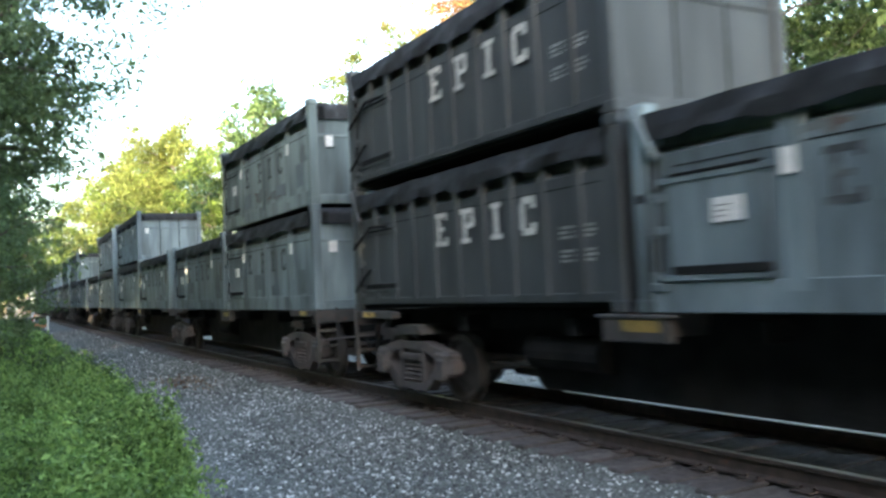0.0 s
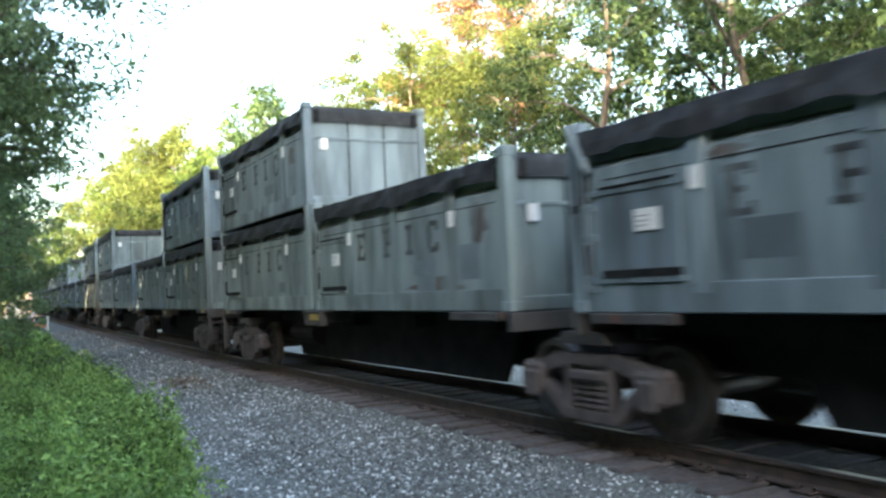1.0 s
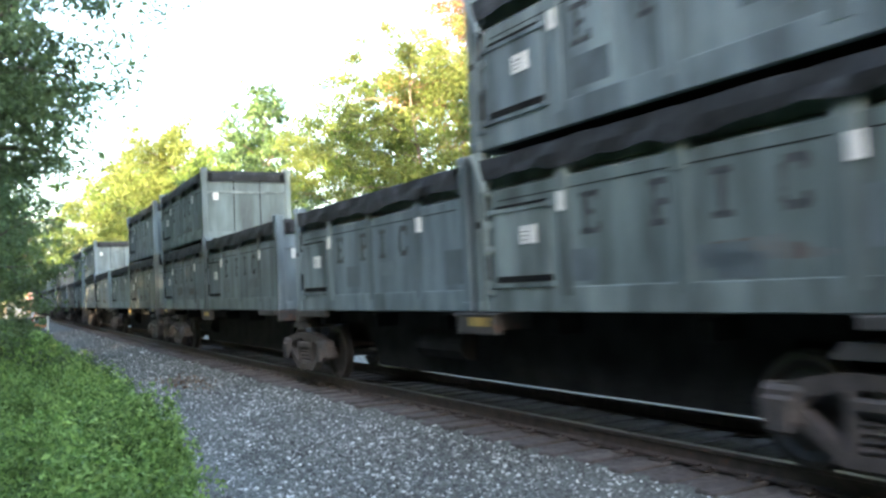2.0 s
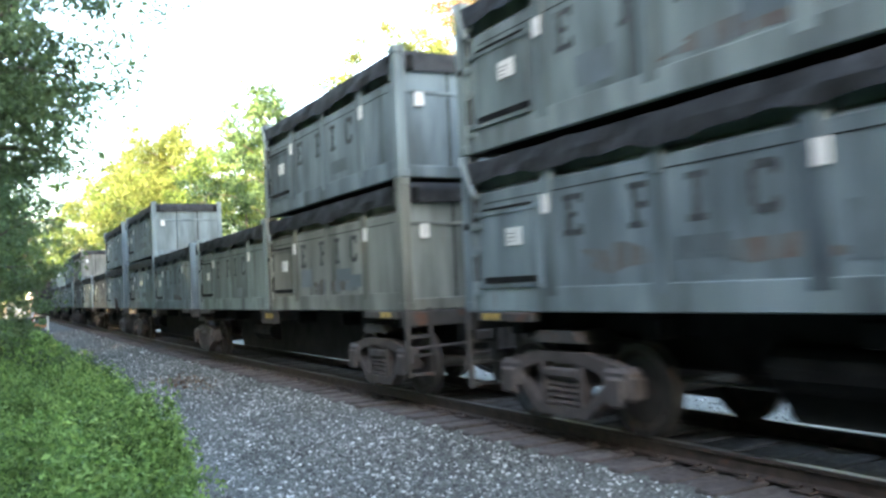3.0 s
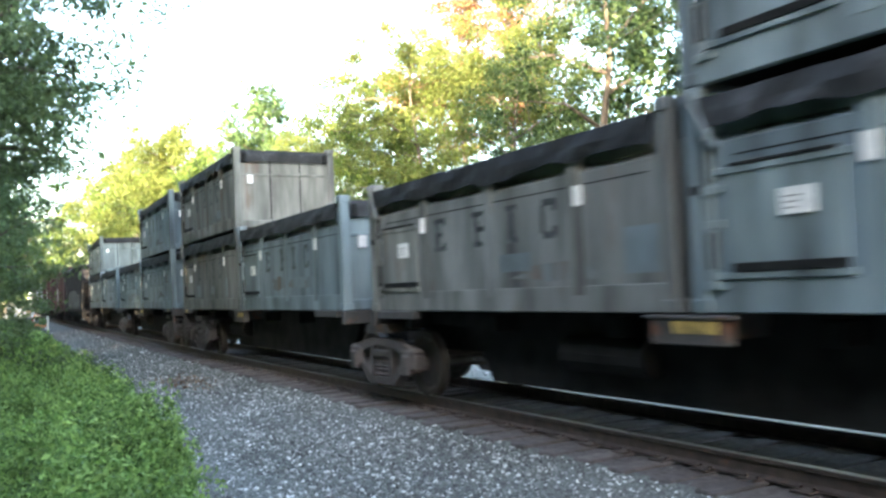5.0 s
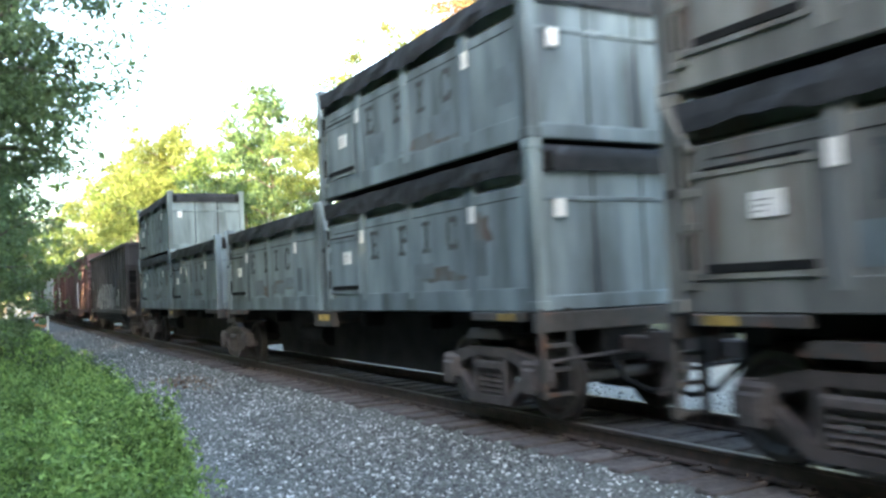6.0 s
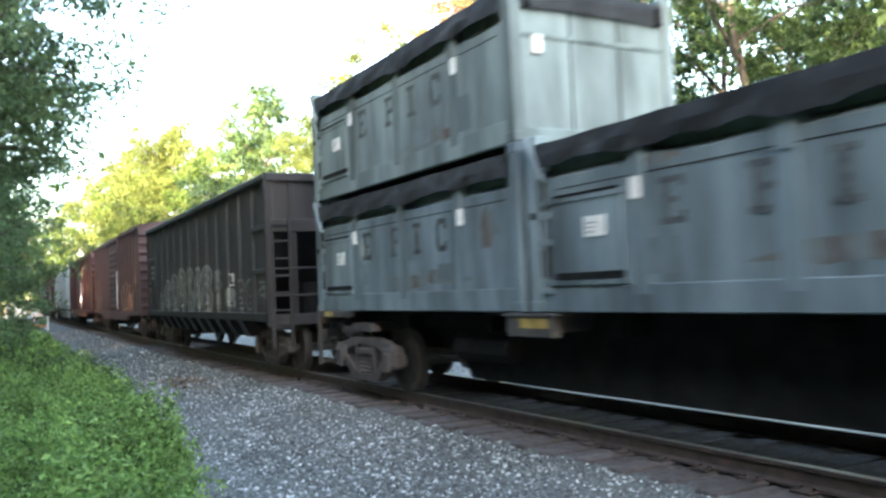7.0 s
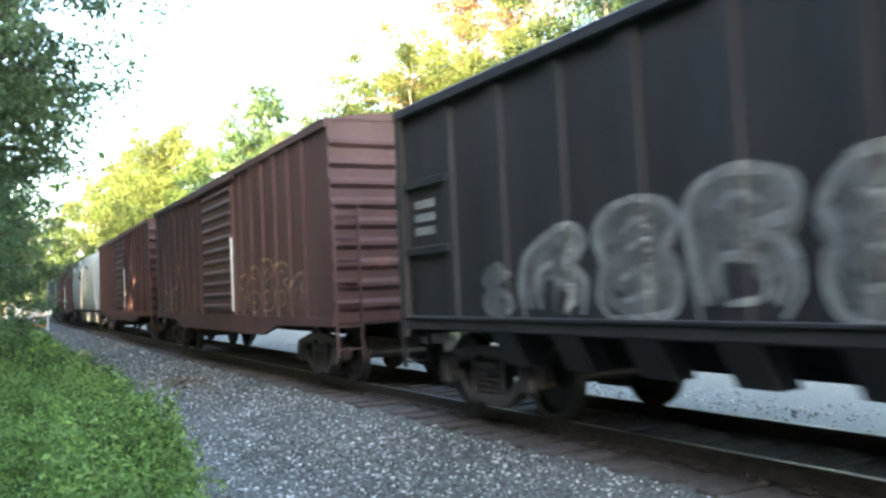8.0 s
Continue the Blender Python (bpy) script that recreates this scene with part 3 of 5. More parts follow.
def letter_strokes(ch, h):
    """Slab-letter strokes as boxes (x0, x1, z0, z1) in a cell h tall."""
    t, w = 0.075, 0.30
    if ch == "E":
        return [(0.05, 0.05 + t, 0, h), (0, w, 0, t * 0.8), (0, w, h - t * 0.8, h), (0.05, w * 0.72, h * 0.44, h * 0.44 + t * 0.7), (w - t * 0.7, w, 0, h * 0.26), (w - t * 0.7, w, h * 0.76, h)]
    if ch == "P":
        return [(0.05, 0.05 + t, 0, h), (0, 0.2, 0, t * 0.8), (0, w * 0.9, h - t * 0.8, h), (0.05, w * 0.9, h * 0.42, h * 0.42 + t * 0.8), (w - t, w, h * 0.47, h * 0.95)]
    if ch == "I":
        return [(0.09, 0.09 + t * 1.1, 0, h), (0.02, 0.24, 0, t * 0.8), (0.02, 0.24, h - t * 0.8, h)]
    return [(0.02, 0.02 + t, h * 0.15, h * 0.85), (0.06, w * 0.92, 0, t), (0.06, w * 0.92, h - t, h), (w - t, w, 0.03, h * 0.3), (w - t, w, h * 0.68, h - 0.02)]


def make_container(dark=False):
    """Open-topped bulk container, 20 ft class, tarpaulin lid, hatch at the trailing end; base centre is its origin."""
    paint = PAINT_DARK if dark else PAINT
    c = empty("bulk_container")
    tagged(c, "dark grey bulk container with large white letters under a black tarpaulin" if dark else "weathered grey-green steel bulk container under a black tarpaulin", "container", "bulk containers")
    hx, hy = CL / 2, CW / 2
    for sy in (-1, 1):
        bm = B()
        o = sy * (hy - 0.03)
        prism(bm, [(o, 0.1), (o, 1.38), (sy * (hy - 0.14), 1.46), (sy * (hy - 0.14), 1.72), (sy * (hy - 0.2), 1.72), (sy * (hy - 0.2), 0.1)], "x", -hx + 0.1, hx - 0.1)
        part("side_wall", bm, paint, c)
        bm = B()
        ys = sorted((sy * (hy - 0.1), sy * (hy - 0.024)))
        if dark:
            box(bm, -hx + 0.12, hx - 0.12, *ys, 0.1, 0.2, 0.012)
        else:
            box(bm, -hx + 0.12, hx - 0.12, *ys, 0.0, 0.27, 0.012)
        part("bottom_rail", bm, paint, c)
        bm = B()
        ye = sorted((sy * (hy - 0.06), sy * (hy - 0.026)))
        box(bm, -hx + 0.5, hx - 0.3, *ye, 1.256, 1.268)
        part("seam", bm, FRAME_STEEL, c, "thin dark weld seam")
        for fr in (1.68, 3.28, 4.88) if not dark else (0.8, 1.4, 2.0, 2.6, 3.2, 3.8, 4.4, 5.0, 5.6):
            bm = B()
            x = fr - hx
            w = 0.16 if not dark else 0.1
            o = sy * (hy - 0.005)
            i = sy * (hy - 0.05)
            low = sy * (hy - (0.018 if not dark else 0.005))
            prism(bm, [(x - w, i), (x - w * 0.55, low), (x + w * 0.55, low), (x + w, i)], "z", 0.17, 1.24)
            prism(bm, [(x - w * 0.8, i), (x - w * 0.5, o), (x + w * 0.5, o), (x + w * 0.8, i)], "z", 1.23, 1.5)
            prism(bm, [(x - w * 0.55, i), (x - w * 0.5, o), (x + w * 0.5, o), (x + w * 0.55, i)], "z", 1.49, 1.62)
            box(bm, x - w * 0.5, x + w * 0.5, *sorted((sy * (hy - 0.15), sy * (hy - 0.04))), 1.36, 1.62)
            part("rib", bm, paint, c)
    for ex in (-1, 1):
        bm = B()
        xs = sorted((ex * (hx - 0.09), ex * (hx - 0.045)))
        box(bm, *xs, -hy + 0.1, hy - 0.1, 0.1, 1.72)
        xo = sorted((ex * (hx - 0.1), ex * (hx - 0.008)))
        part("end_wall", bm, paint, c)
        for y in (-0.36, 0.36):
            bm = B()
            box(bm, *sorted((ex * (hx - 0.05), ex * (hx - 0.041))), y - 0.014, y + 0.014, 0.17, 1.6)
            part("end_seam", bm, FRAME_STEEL, c, "dark joint in the end wall")
        bm = B()
        box(bm, *xo, -hy + 0.12, hy - 0.12, 0.0, 0.17, 0.012)
        part("end_rail", bm, paint, c)
        bm = B()
        box(bm, *sorted((ex * (hx - 0.06), ex * (hx - 0.025))), -hy + 0.14, hy - 0.14, 1.2, 1.25, 0.008)
        part("end_rib", bm, paint, c)
        for y in (-0.98, 0.98):
            bm = B()
            box(bm, *sorted((ex * (hx - 0.06), ex * (hx + 0.035))), y - 0.05, y + 0.05, 1.52, 1.74, 0.015)
            part("end_hook", bm, FRAME_STEEL, c, "black hook that holds the tarpaulin")
        for sy in (-1, 1):
            bm = B()
            px = sorted((ex * hx, ex * (hx - 0.17)))
            py = sorted((sy * hy, sy * (hy - 0.15)))
            pxo = sorted((ex * (hx + 0.008), ex * (hx - 0.19)))
            pyo = sorted((sy * (hy + 0.008), sy * (hy - 0.17)))
            box(bm, *px, *py, 0.1, CH - 0.12, 0.015)
            box(bm, *pxo, *pyo, 0.0, 0.12, 0.012)
            box(bm, *pxo, *pyo, CH - 0.125, CH - 0.004, 0.012)
            part("corner_post", bm, paint, c)
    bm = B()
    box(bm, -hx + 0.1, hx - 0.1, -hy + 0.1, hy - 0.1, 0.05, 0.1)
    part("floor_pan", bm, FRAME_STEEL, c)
    # tarpaulin: a sagging sheet that hangs over all four sides
    bm = B()
    nx, drop = 40, 0.26
    cross = [(-1, -drop), (-1, -drop * 0.5), (-1, 0.0), (-0.93, 0.03), (-0.5, 0.035), (0.0, 0.035), (0.5, 0.035), (0.93, 0.03), (1, 0.0), (1, -drop * 0.5), (1, -drop)]
    rows = []
    for i in range(nx + 1):
        x = -hx + 0.2 + (CL - 0.4) * i / nx
        row = []
        for k, (fy, dz) in enumerate(cross):
            y = fy * (hy + 0.012)
            z = 1.765 + dz
            if dz < 0:
                y += fy * (0.012 + 0.035 * noise.noise(Vector((x * 2.2, k, 3))))
                if dz == -drop:
                    z += 0.08 * noise.noise(Vector((x * 1.1, fy, 9))) + 0.06 * noise.noise(Vector((x * 3.0, fy, 4)))
            else:
                z += 0.02 * noise.noise(Vector((x * 1.5, y * 1.5, 1))) - (0.012 + 0.012 * math.cos(i * math.pi / 4) if 2 < k < 8 else 0)
            row.append(bm.verts.new((x, y, z)))
        rows.append(row)
    for i in range(nx):
        for k in range(len(cross) - 1):
            bm.faces.new((rows[i][k], rows[i + 1][k], rows[i + 1][k + 1], rows[i][k + 1])).smooth = 2 < k < 7
    for ex, row in ((-1, rows[0]), (1, rows[-1])):
        lips = []
        for depth in (0.0, 0.12, 0.27):
            lip = []
            for k in range(2, 9):
                y = cross[k][0] * (hy - 0.16)
                z = 1.80 - depth + (0.05 * noise.noise(Vector((y * 1.7, ex, 6))) if depth > 0.2 else 0)
                lip.append(bm.verts.new((ex * (hx + 0.006 + 0.012 * noise.noise(Vector((y * 3, depth * 9, ex)))), y, z)))
            lips.append(lip)
        for a in range(2):
            for k in range(6):
                bm.faces.new((lips[a][k], lips[a][k + 1], lips[a + 1][k + 1], lips[a + 1][k])).smooth = True
        for k in range(6):
            bm.faces.new((row[k + 2], row[k + 3], lips[0][k + 1], lips[0][k])).smooth = True
    bmesh.ops.recalc_face_normals(bm, faces=bm.faces)
    ob = part("tarpaulin", bm, TARP, c, "black vinyl tarpaulin hanging over the rim")
    for sy in (-1, 1):
        bm = B()
        rod(bm, (-hx + 0.06, sy * (hy + 0.03), CH - 0.03), (-hx + 0.34, sy * (hy + 0.03), 1.36), 0.032, 6)
        rod(bm, (-hx + 0.34, sy * (hy + 0.03), 1.36), (-hx + 0.34, sy * (hy - 0.05), 1.34), 0.025, 6)
        part("tarpaulin_lever", bm, paint, c)
        if dark:
            for x0, z0, x1, z1 in ((0.1, 0.95, 0.75, 1.25), (0.1, 0.3, 0.7, 0.62), (0.75, 1.25, 1.3, 1.22)):
                bm = B()
                rod(bm, (x0 - hx, sy * (hy + 0.03), z0), (x1 - hx, sy * (hy + 0.03), z1), 0.022, 6)
                part("tie_rod", bm, FRAME_STEEL, c)
    # hatch at the trailing end of each side
    for sy in (-1, 1):
        bm = B()
        ys = sorted((sy * (hy - 0.004), sy * (hy - 0.04)))
        ys2 = sorted((sy * (hy - 0.018), sy * (hy - 0.04)))
        box(bm, -hx + 0.42, -hx + 1.46, *ys2, 0.36, 1.12, 0.01)
        for z in (1.14, 0.3):
            box(bm, -hx + 0.22, -hx + 1.5, *ys, z - 0.03, z + 0.03, 0.008)
        for z in (1.5, 1.0, 0.72, 0.22):
            box(bm, -hx + 0.17, -hx + 0.36, *ys, z - 0.035, z + 0.035, 0.008)
        rod(bm, (-hx + 0.27, sy * (hy + 0.004), 0.2), (-hx + 0.27, sy * (hy + 0.004), 1.52), 0.018, 6)
        part("hatch", bm, paint, c)
        # Black bars paint in the hatch's hinges, shaded recesses and shadow band.
        for x0, x1, z0, z1 in ((0.2, 0.3, 0.36, 0.66), (0.2, 0.3, 1.06, 1.42), (0.45, 1.46, 0.325, 0.40), (0.45, 1.42, 1.165, 1.195), (0.04, 0.15, 0.98, 1.06)):
            bm = B()
            q = sorted((sy * (hy - 0.04), sy * (hy + 0.004)))
            box(bm, x0 - hx, x1 - hx, *q, z0, z1, 0.006)
            part("hatch_hinge", bm, FRAME_STEEL, c, "black bar standing for the hatch's hinges and shaded slots")
        ink = WHITE_INK if dark else INK
        letters = (("E", 1.95), ("P", 2.92), ("I", 3.62), ("C", 4.28)) if not dark else (("E", 2.7), ("P", 3.34), ("I", 4.0), ("C", 4.6))
        for ch, fr in letters:
            bm = B()
            for x0, x1, z0, z1 in letter_strokes(ch, 0.42):
                a, b = (fr + x0, fr + x1)
                if sy > 0:
                    a, b = CL - b, CL - a
                k = hy - (0.029 if not dark else 0.004)
                q = sorted((sy * k, sy * (k + 0.004)))
                box(bm, a - hx, b - hx, *q, (0.77 if not dark else 0.83) + z0, (0.77 if not dark else 0.83) + z1)
            part("letter", bm, ink, c, "white block letter" if dark else "faded black block letter")
        if not dark:
            for fr, z, w, h in ((1.07, 0.84, 0.30, 0.2), (1.66, 1.14, 0.13, 0.2), (4.95, 1.16, 0.14, 0.2)):
                bm = B()
                q = sorted((sy * (hy - 0.02), sy * (hy - 0.004)))
                box(bm, fr - hx - w / 2, fr - hx + w / 2, *q, z - h / 2, z + h / 2, mi=0)
                q2 = sorted((sy * (hy - 0.004), sy * (hy - 0.001)))
                for r in range(3 if w > 0.2 else 0):
                    box(bm, fr - hx - w * 0.38, fr - hx - w * (0.05 - 0.08 * r), *q2, z - h * 0.3 + r * h * 0.22, z - h * 0.25 + r * h * 0.22, mi=1)
                part("placard", bm, [LABEL, BAR], c, "small white placard")
            q = sorted((sy * (hy - 0.0285), sy * (hy - 0.0262)))
            for x0, x1, z0, z1 in ((2.05, 2.6, 0.34, 0.66), (3.7, 4.3, 0.4, 0.6), (5.2, 5.65, 0.35, 0.78), (4.0, 4.5, 0.3, 0.5)):
                bm = B()
                box(bm, x0 - hx, x1 - hx, *q, z0, z1)
                part("paint_patch", bm, PATCH, c, "patch of fresher blue-grey paint")
            q = sorted((sy * (hy - 0.029), sy * (hy - 0.0275)))
            for cx, cz, w, h in ((3.0, 0.42, 0.6, 0.16), (5.5, 0.95, 0.22, 0.3), (2.3, 1.3, 0.3, 0.07), (4.2, 0.38, 0.9, 0.13)):
                bm = B()
                ring = []
                for k in range(20):
                    a = math.tau * k / 20
                    r = 0.75 + 0.7 * noise.noise(Vector((math.cos(a) * 1.7 + cx, math.sin(a) * 1.7 + cz, sy)))
                    ring.append((cx - hx + w * r * math.cos(a), cz + h * r * math.sin(a)))
                prism(bm, ring, "y", *q)
                part("rust_patch", bm, RUST_STAIN, c, "ragged patch of brown rust")
        else:
            for r, z in enumerate((0.86, 0.81, 0.76, 0.62, 0.57, 0.52)):
                bm = B()
                q = sorted((sy * (hy - 0.035), sy * (hy - 0.026)))
                for w in range(3):
                    box(bm, 5.28 + 0.2 * w - hx, 5.28 + 0.2 * w + (0.17, 0.12, 0.15)[(r + w) % 3] - hx, *q, z - 0.014, z + 0.014)
                part("data_stencil", bm, SPRAY, c, "worn white stencil bar")
    if not dark:
        bm = B()
        box(bm, hx - 0.05, hx + 0.004, -0.92, -0.78, 1.02, 1.22)
        part("placard", bm, LABEL, c, "small white placard")
    return c


def truck_parts(parent, x, keyed):
    """Three-piece freight truck at x on a car: side frames, springs, bolster, and two turning wheelsets."""
    bm = B()
    box(bm, x - 0.22, x + 0.22, -1.05, 1.05, 0.42, 0.72, 0.03)
    box(bm, x - 0.35, x + 0.35, -0.45, 0.45, 0.72, 0.9, 0.03)
    bolster = part("truck", bm, TRUCK, parent, "cast steel freight truck caked in brown dust")
    for sy in (-1, 1):
        bm = B()
        ys = sorted((sy * 0.93, sy * 1.09))
        # upper chord, lower tension member and columns, with open windows between them
        prism(bm, [(x + a, b) for a, b in [(-1.12, 0.40), (-1.12, 0.58), (-0.92, 0.69), (-0.4, 0.80), (0.4, 0.80), (0.92, 0.69), (1.12, 0.58), (1.12, 0.40), (0.76, 0.42), (0.66, 0.60), (0.3, 0.69), (-0.3, 0.69), (-0.66, 0.60), (-0.76, 0.42)]], "y", *ys)
        prism(bm, [(x + a, b) for a, b in [(-0.80, 0.44), (-0.68, 0.50), (-0.36, 0.23), (0.36, 0.23), (0.68, 0.50), (0.80, 0.44), (0.42, 0.13), (-0.42, 0.13)]], "y", *ys)
        for cx in (-0.31, 0.31):
            box(bm, x + cx - 0.05, x + cx + 0.05, *ys, 0.22, 0.70, 0.01)
        for jx in (-0.89, 0.89):
            box(bm, x + jx - 0.2, x + jx + 0.2, *sorted((sy * 0.9, sy * 1.13)), 0.36, 0.69, 0.05)
            box(bm, x + jx - 0.13, x + jx + 0.13, *sorted((sy * 1.1, sy * 1.16)), 0.30, 0.60, 0.03)
        part("side_frame", bm, TRUCK, bolster)
        bm = B()
        box(bm, x - 0.27, x + 0.27, *sorted((sy * 0.92, sy * 1.12)), 0.53, 0.63, 0.02)
        part("bolster_end", bm, TRUCK, bolster)
        for cx in (-0.18, 0.0, 0.18):
            bm = B()
            n, rows = 9, []
            for k in range(11):
                z, r = 0.235 + k * 0.032, 0.085 if k % 2 else 0.05
                rows.append([bm.verts.new((x + cx + r * math.cos(math.tau * q / n), sy * 1.02 + r * math.sin(math.tau * q / n), z)) for q in range(n)])
            for lo, hi in zip(rows, rows[1:]):
                for q in range(n):
                    bm.faces.new((lo[q], lo[(q + 1) % n], hi[(q + 1) % n], hi[q]))
            part("spring", bm, TRUCK, bolster)
    for wx in (-0.89, 0.89):
        bm = B()
        rod(bm, (0, -1.0, 0), (0, 1.0, 0), 0.085, 10)
        for sy in (-1, 1):
            n = 28
            prof = [(0.10, 0.80), (0.2, 0.79), (0.33, 0.76), (0.39, 0.815), (WHEEL_R, 0.81), (WHEEL_R + 0.002, 0.712), (WHEEL_R + 0.028, 0.70), (WHEEL_R + 0.02, 0.678), (0.38, 0.68), (0.33, 0.72), (0.15, 0.68), (0.10, 0.66)]
            rings = []
            for k in range(n):
                a = math.tau * k / n
                rings.append([bm.verts.new((r * math.cos(a), sy * y, r * math.sin(a))) for r, y in prof])
            for k in range(n):
                for j in range(len(prof)):
                    bm.faces.new((rings[k][j], rings[(k + 1) % n][j], rings[(k + 1) % n][(j + 1) % len(prof)], rings[k][(j + 1) % len(prof)]))
            # bearing cap with bolts
            rod(bm, (0, sy * 0.98, 0), (0, sy * 1.13, 0), 0.10, 10, 0.085)
            for b in range(3):
                a = math.tau * b / 3
                rod(bm, (0.05 * math.cos(a), sy * 1.12, 0.05 * math.sin(a)), (0.05 * math.cos(a), sy * 1.15, 0.05 * math.sin(a)), 0.014, 5)
        bmesh.ops.recalc_face_normals(bm, faces=bm.faces)
        w = part("wheelset", bm, WHEEL, bolster, "steel wheels with worn treads on an axle")
        w.matrix_basis = pose(x + wx, 0, WHEEL_R)
    return bolster


def coupler_parts(parent, x, ex):
    bm = B()
    box(bm, *sorted((x - ex * 0.3, x + ex * 0.55)), -0.09, 0.09, 0.72, 0.9, 0.02)
    prism(bm, [(x + ex * 0.5, -0.16), (x + ex * 0.9, -0.16), (x + ex * 0.98, -0.02), (x + ex * 0.78, 0.02), (x + ex * 0.8, 0.14), (x + ex * 0.5, 0.16)], "z", 0.66, 0.96)
    part("coupler", bm, TRUCK, parent)
    bm = B()
    pts = [(x, -0.3, 0.75), (x + ex * 0.35, -0.32, 0.45), (x + ex * 0.7, -0.3, 0.36), (x + ex * 0.98, -0.27, 0.42)]
    for a, b in zip(pts, pts[1:]):
        rod(bm, a, b, 0.028, 6)
    part("air_hose", bm, FRAME_STEEL, parent)


def make_platform(front_truck, rear_truck, coupled_front, coupled_rear, deep):
    """Low skeleton flat car platform for two containers, 12.65 m of deck; the origin is on the rail under its middle."""
    p = tagged(empty("container_flat_car"), "grimy low flat car platform with yellow-marked sill ends", "flat car", "container flat cars")
    half = 6.33
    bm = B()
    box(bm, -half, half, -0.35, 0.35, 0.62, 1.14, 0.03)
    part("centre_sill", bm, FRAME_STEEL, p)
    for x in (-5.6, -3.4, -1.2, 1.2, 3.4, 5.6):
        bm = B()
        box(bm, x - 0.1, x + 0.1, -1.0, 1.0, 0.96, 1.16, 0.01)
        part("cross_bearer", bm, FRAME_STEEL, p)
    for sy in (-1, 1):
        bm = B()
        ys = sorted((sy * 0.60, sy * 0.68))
        # The sill's deep middle is a black sheet for the shade under the deck.
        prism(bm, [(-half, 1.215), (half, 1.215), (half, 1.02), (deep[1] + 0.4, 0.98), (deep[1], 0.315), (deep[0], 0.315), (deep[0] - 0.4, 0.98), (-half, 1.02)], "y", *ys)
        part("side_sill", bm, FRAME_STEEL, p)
        for ex in (-1, 1):
            bm = B()
            yy = sorted((sy * 1.1, sy * 1.235))
            xs = sorted((ex * (half - 1.35), ex * (half - 0.25)))
            box(bm, *xs, *yy, 1.115, 1.215, 0.01)
            end = part("sill_end", bm, DECK, p)
            if coupled_rear if ex < 0 else coupled_front:
                bm = B()
                box(bm, *sorted((ex * (half - 0.75), ex * (half - 0.4))), *sorted((sy * 1.2, sy * 1.2385)), 1.125, 1.205)
                part("marking", bm, YELLOW, end, "worn yellow paint marking")
        bm = B()
        yy = sorted((sy * 1.1, sy * 1.24))
        box(bm, -0.42, 0.42, *yy, 0.95, 1.19, 0.012)
        box(bm, -0.5, 0.5, *sorted((sy * 1.0, sy * 1.255)), 1.17, 1.205, 0.008)
        bracket = part("container_bracket", bm, DECK, p, "dusty grey container bracket")
        bm = B()
        box(bm, -0.14, 0.36, *sorted((sy * 1.2, sy * 1.2435)), 1.05, 1.155)
        part("marking", bm, YELLOW, bracket, "worn yellow paint marking")
        bm = B()
        prism(bm, [(-0.36, 1.0), (0.36, 1.0), (0.42, 1.2), (-0.42, 1.2)], "y", *sorted((sy * 0.66, sy * 1.1)))
        part("bracket_gusset", bm, DECK, p)
        for tx in (front_truck, rear_truck):
            if tx is not None:
                bm = B()
                prism(bm, [(tx - 0.42, 0.9), (tx + 0.42, 0.9), (tx + 0.3, 1.02), (tx - 0.3, 1.02)], "y", *sorted((sy * 0.6, sy * 1.14)))
                part("side_bearing", bm, DECK, p)
    bm = B()
    rod(bm, (-2.2, -0.72, 0.75), (-0.9, -0.72, 0.75), 0.2, 14)
    part("air_reservoir", bm, FRAME_STEEL, p)
    bm = B()
    rod(bm, (-4.4, -0.62, 0.56), (3.9, -0.62, 0.52), 0.025, 6)
    part("brake_rod", bm, DECK, p)
    for x in (-half + 0.02, half - 0.02):
        bm = B()
        box(bm, x - 0.06, x + 0.06, -1.22, 1.22, 1.0, 1.21, 0.01)
        part("end_sill", bm, DECK, p)
    if front_truck is not None:
        truck_parts(p, front_truck, True)
    if rear_truck is not None:
        truck_parts(p, rear_truck, True)
    for on, ex in ((coupled_front, 1), (coupled_rear, -1)):
        if on:
            coupler_parts(p, ex * half, ex)
            bm = B()
            for y in (-1.18, -0.82):
                box(bm, *sorted((ex * (half - 0.02), ex * (half + 0.05))), y - 0.025, y + 0.025, 0.3, 1.25)
            for z in (0.34, 0.6, 0.86):
                box(bm, *sorted((ex * (half - 0.0), ex * (half + 0.06))), -1.2, -0.8, z - 0.02, z + 0.02)
            part("end_ladder", bm, DECK, p)
            bm = B()
            rod(bm, (ex * (half + 0.1), -1.15, 0.7), (ex * (half + 0.1), 0.0, 0.74), 0.02, 6)
            rod(bm, (ex * (half + 0.1), -1.15, 0.7), (ex * (half + 0.16), -1.2, 0.5), 0.02, 6)
            part("uncoupling_lever", bm, TRUCK, p)
    return p


def smooth_line(pts, step):
    """Points along a smooth curve through the given ones."""
    out = []
    q = [pts[0]] + list(pts) + [pts[-1]]
    for a, b, c, d in zip(q, q[1:], q[2:], q[3:]):
        n = max(3, int(math.dist(b, c) / step))
        for k in range(n):
            f = k / n
            out.append(tuple(0.5 * (2 * b[i] + (c[i] - a[i]) * f + (2 * a[i] - 5 * b[i] + 4 * c[i] - d[i]) * f * f + (3 * b[i] - a[i] - 3 * c[i] + d[i]) * f ** 3) for i in (0, 1)))
    return out + [tuple(pts[-1])]


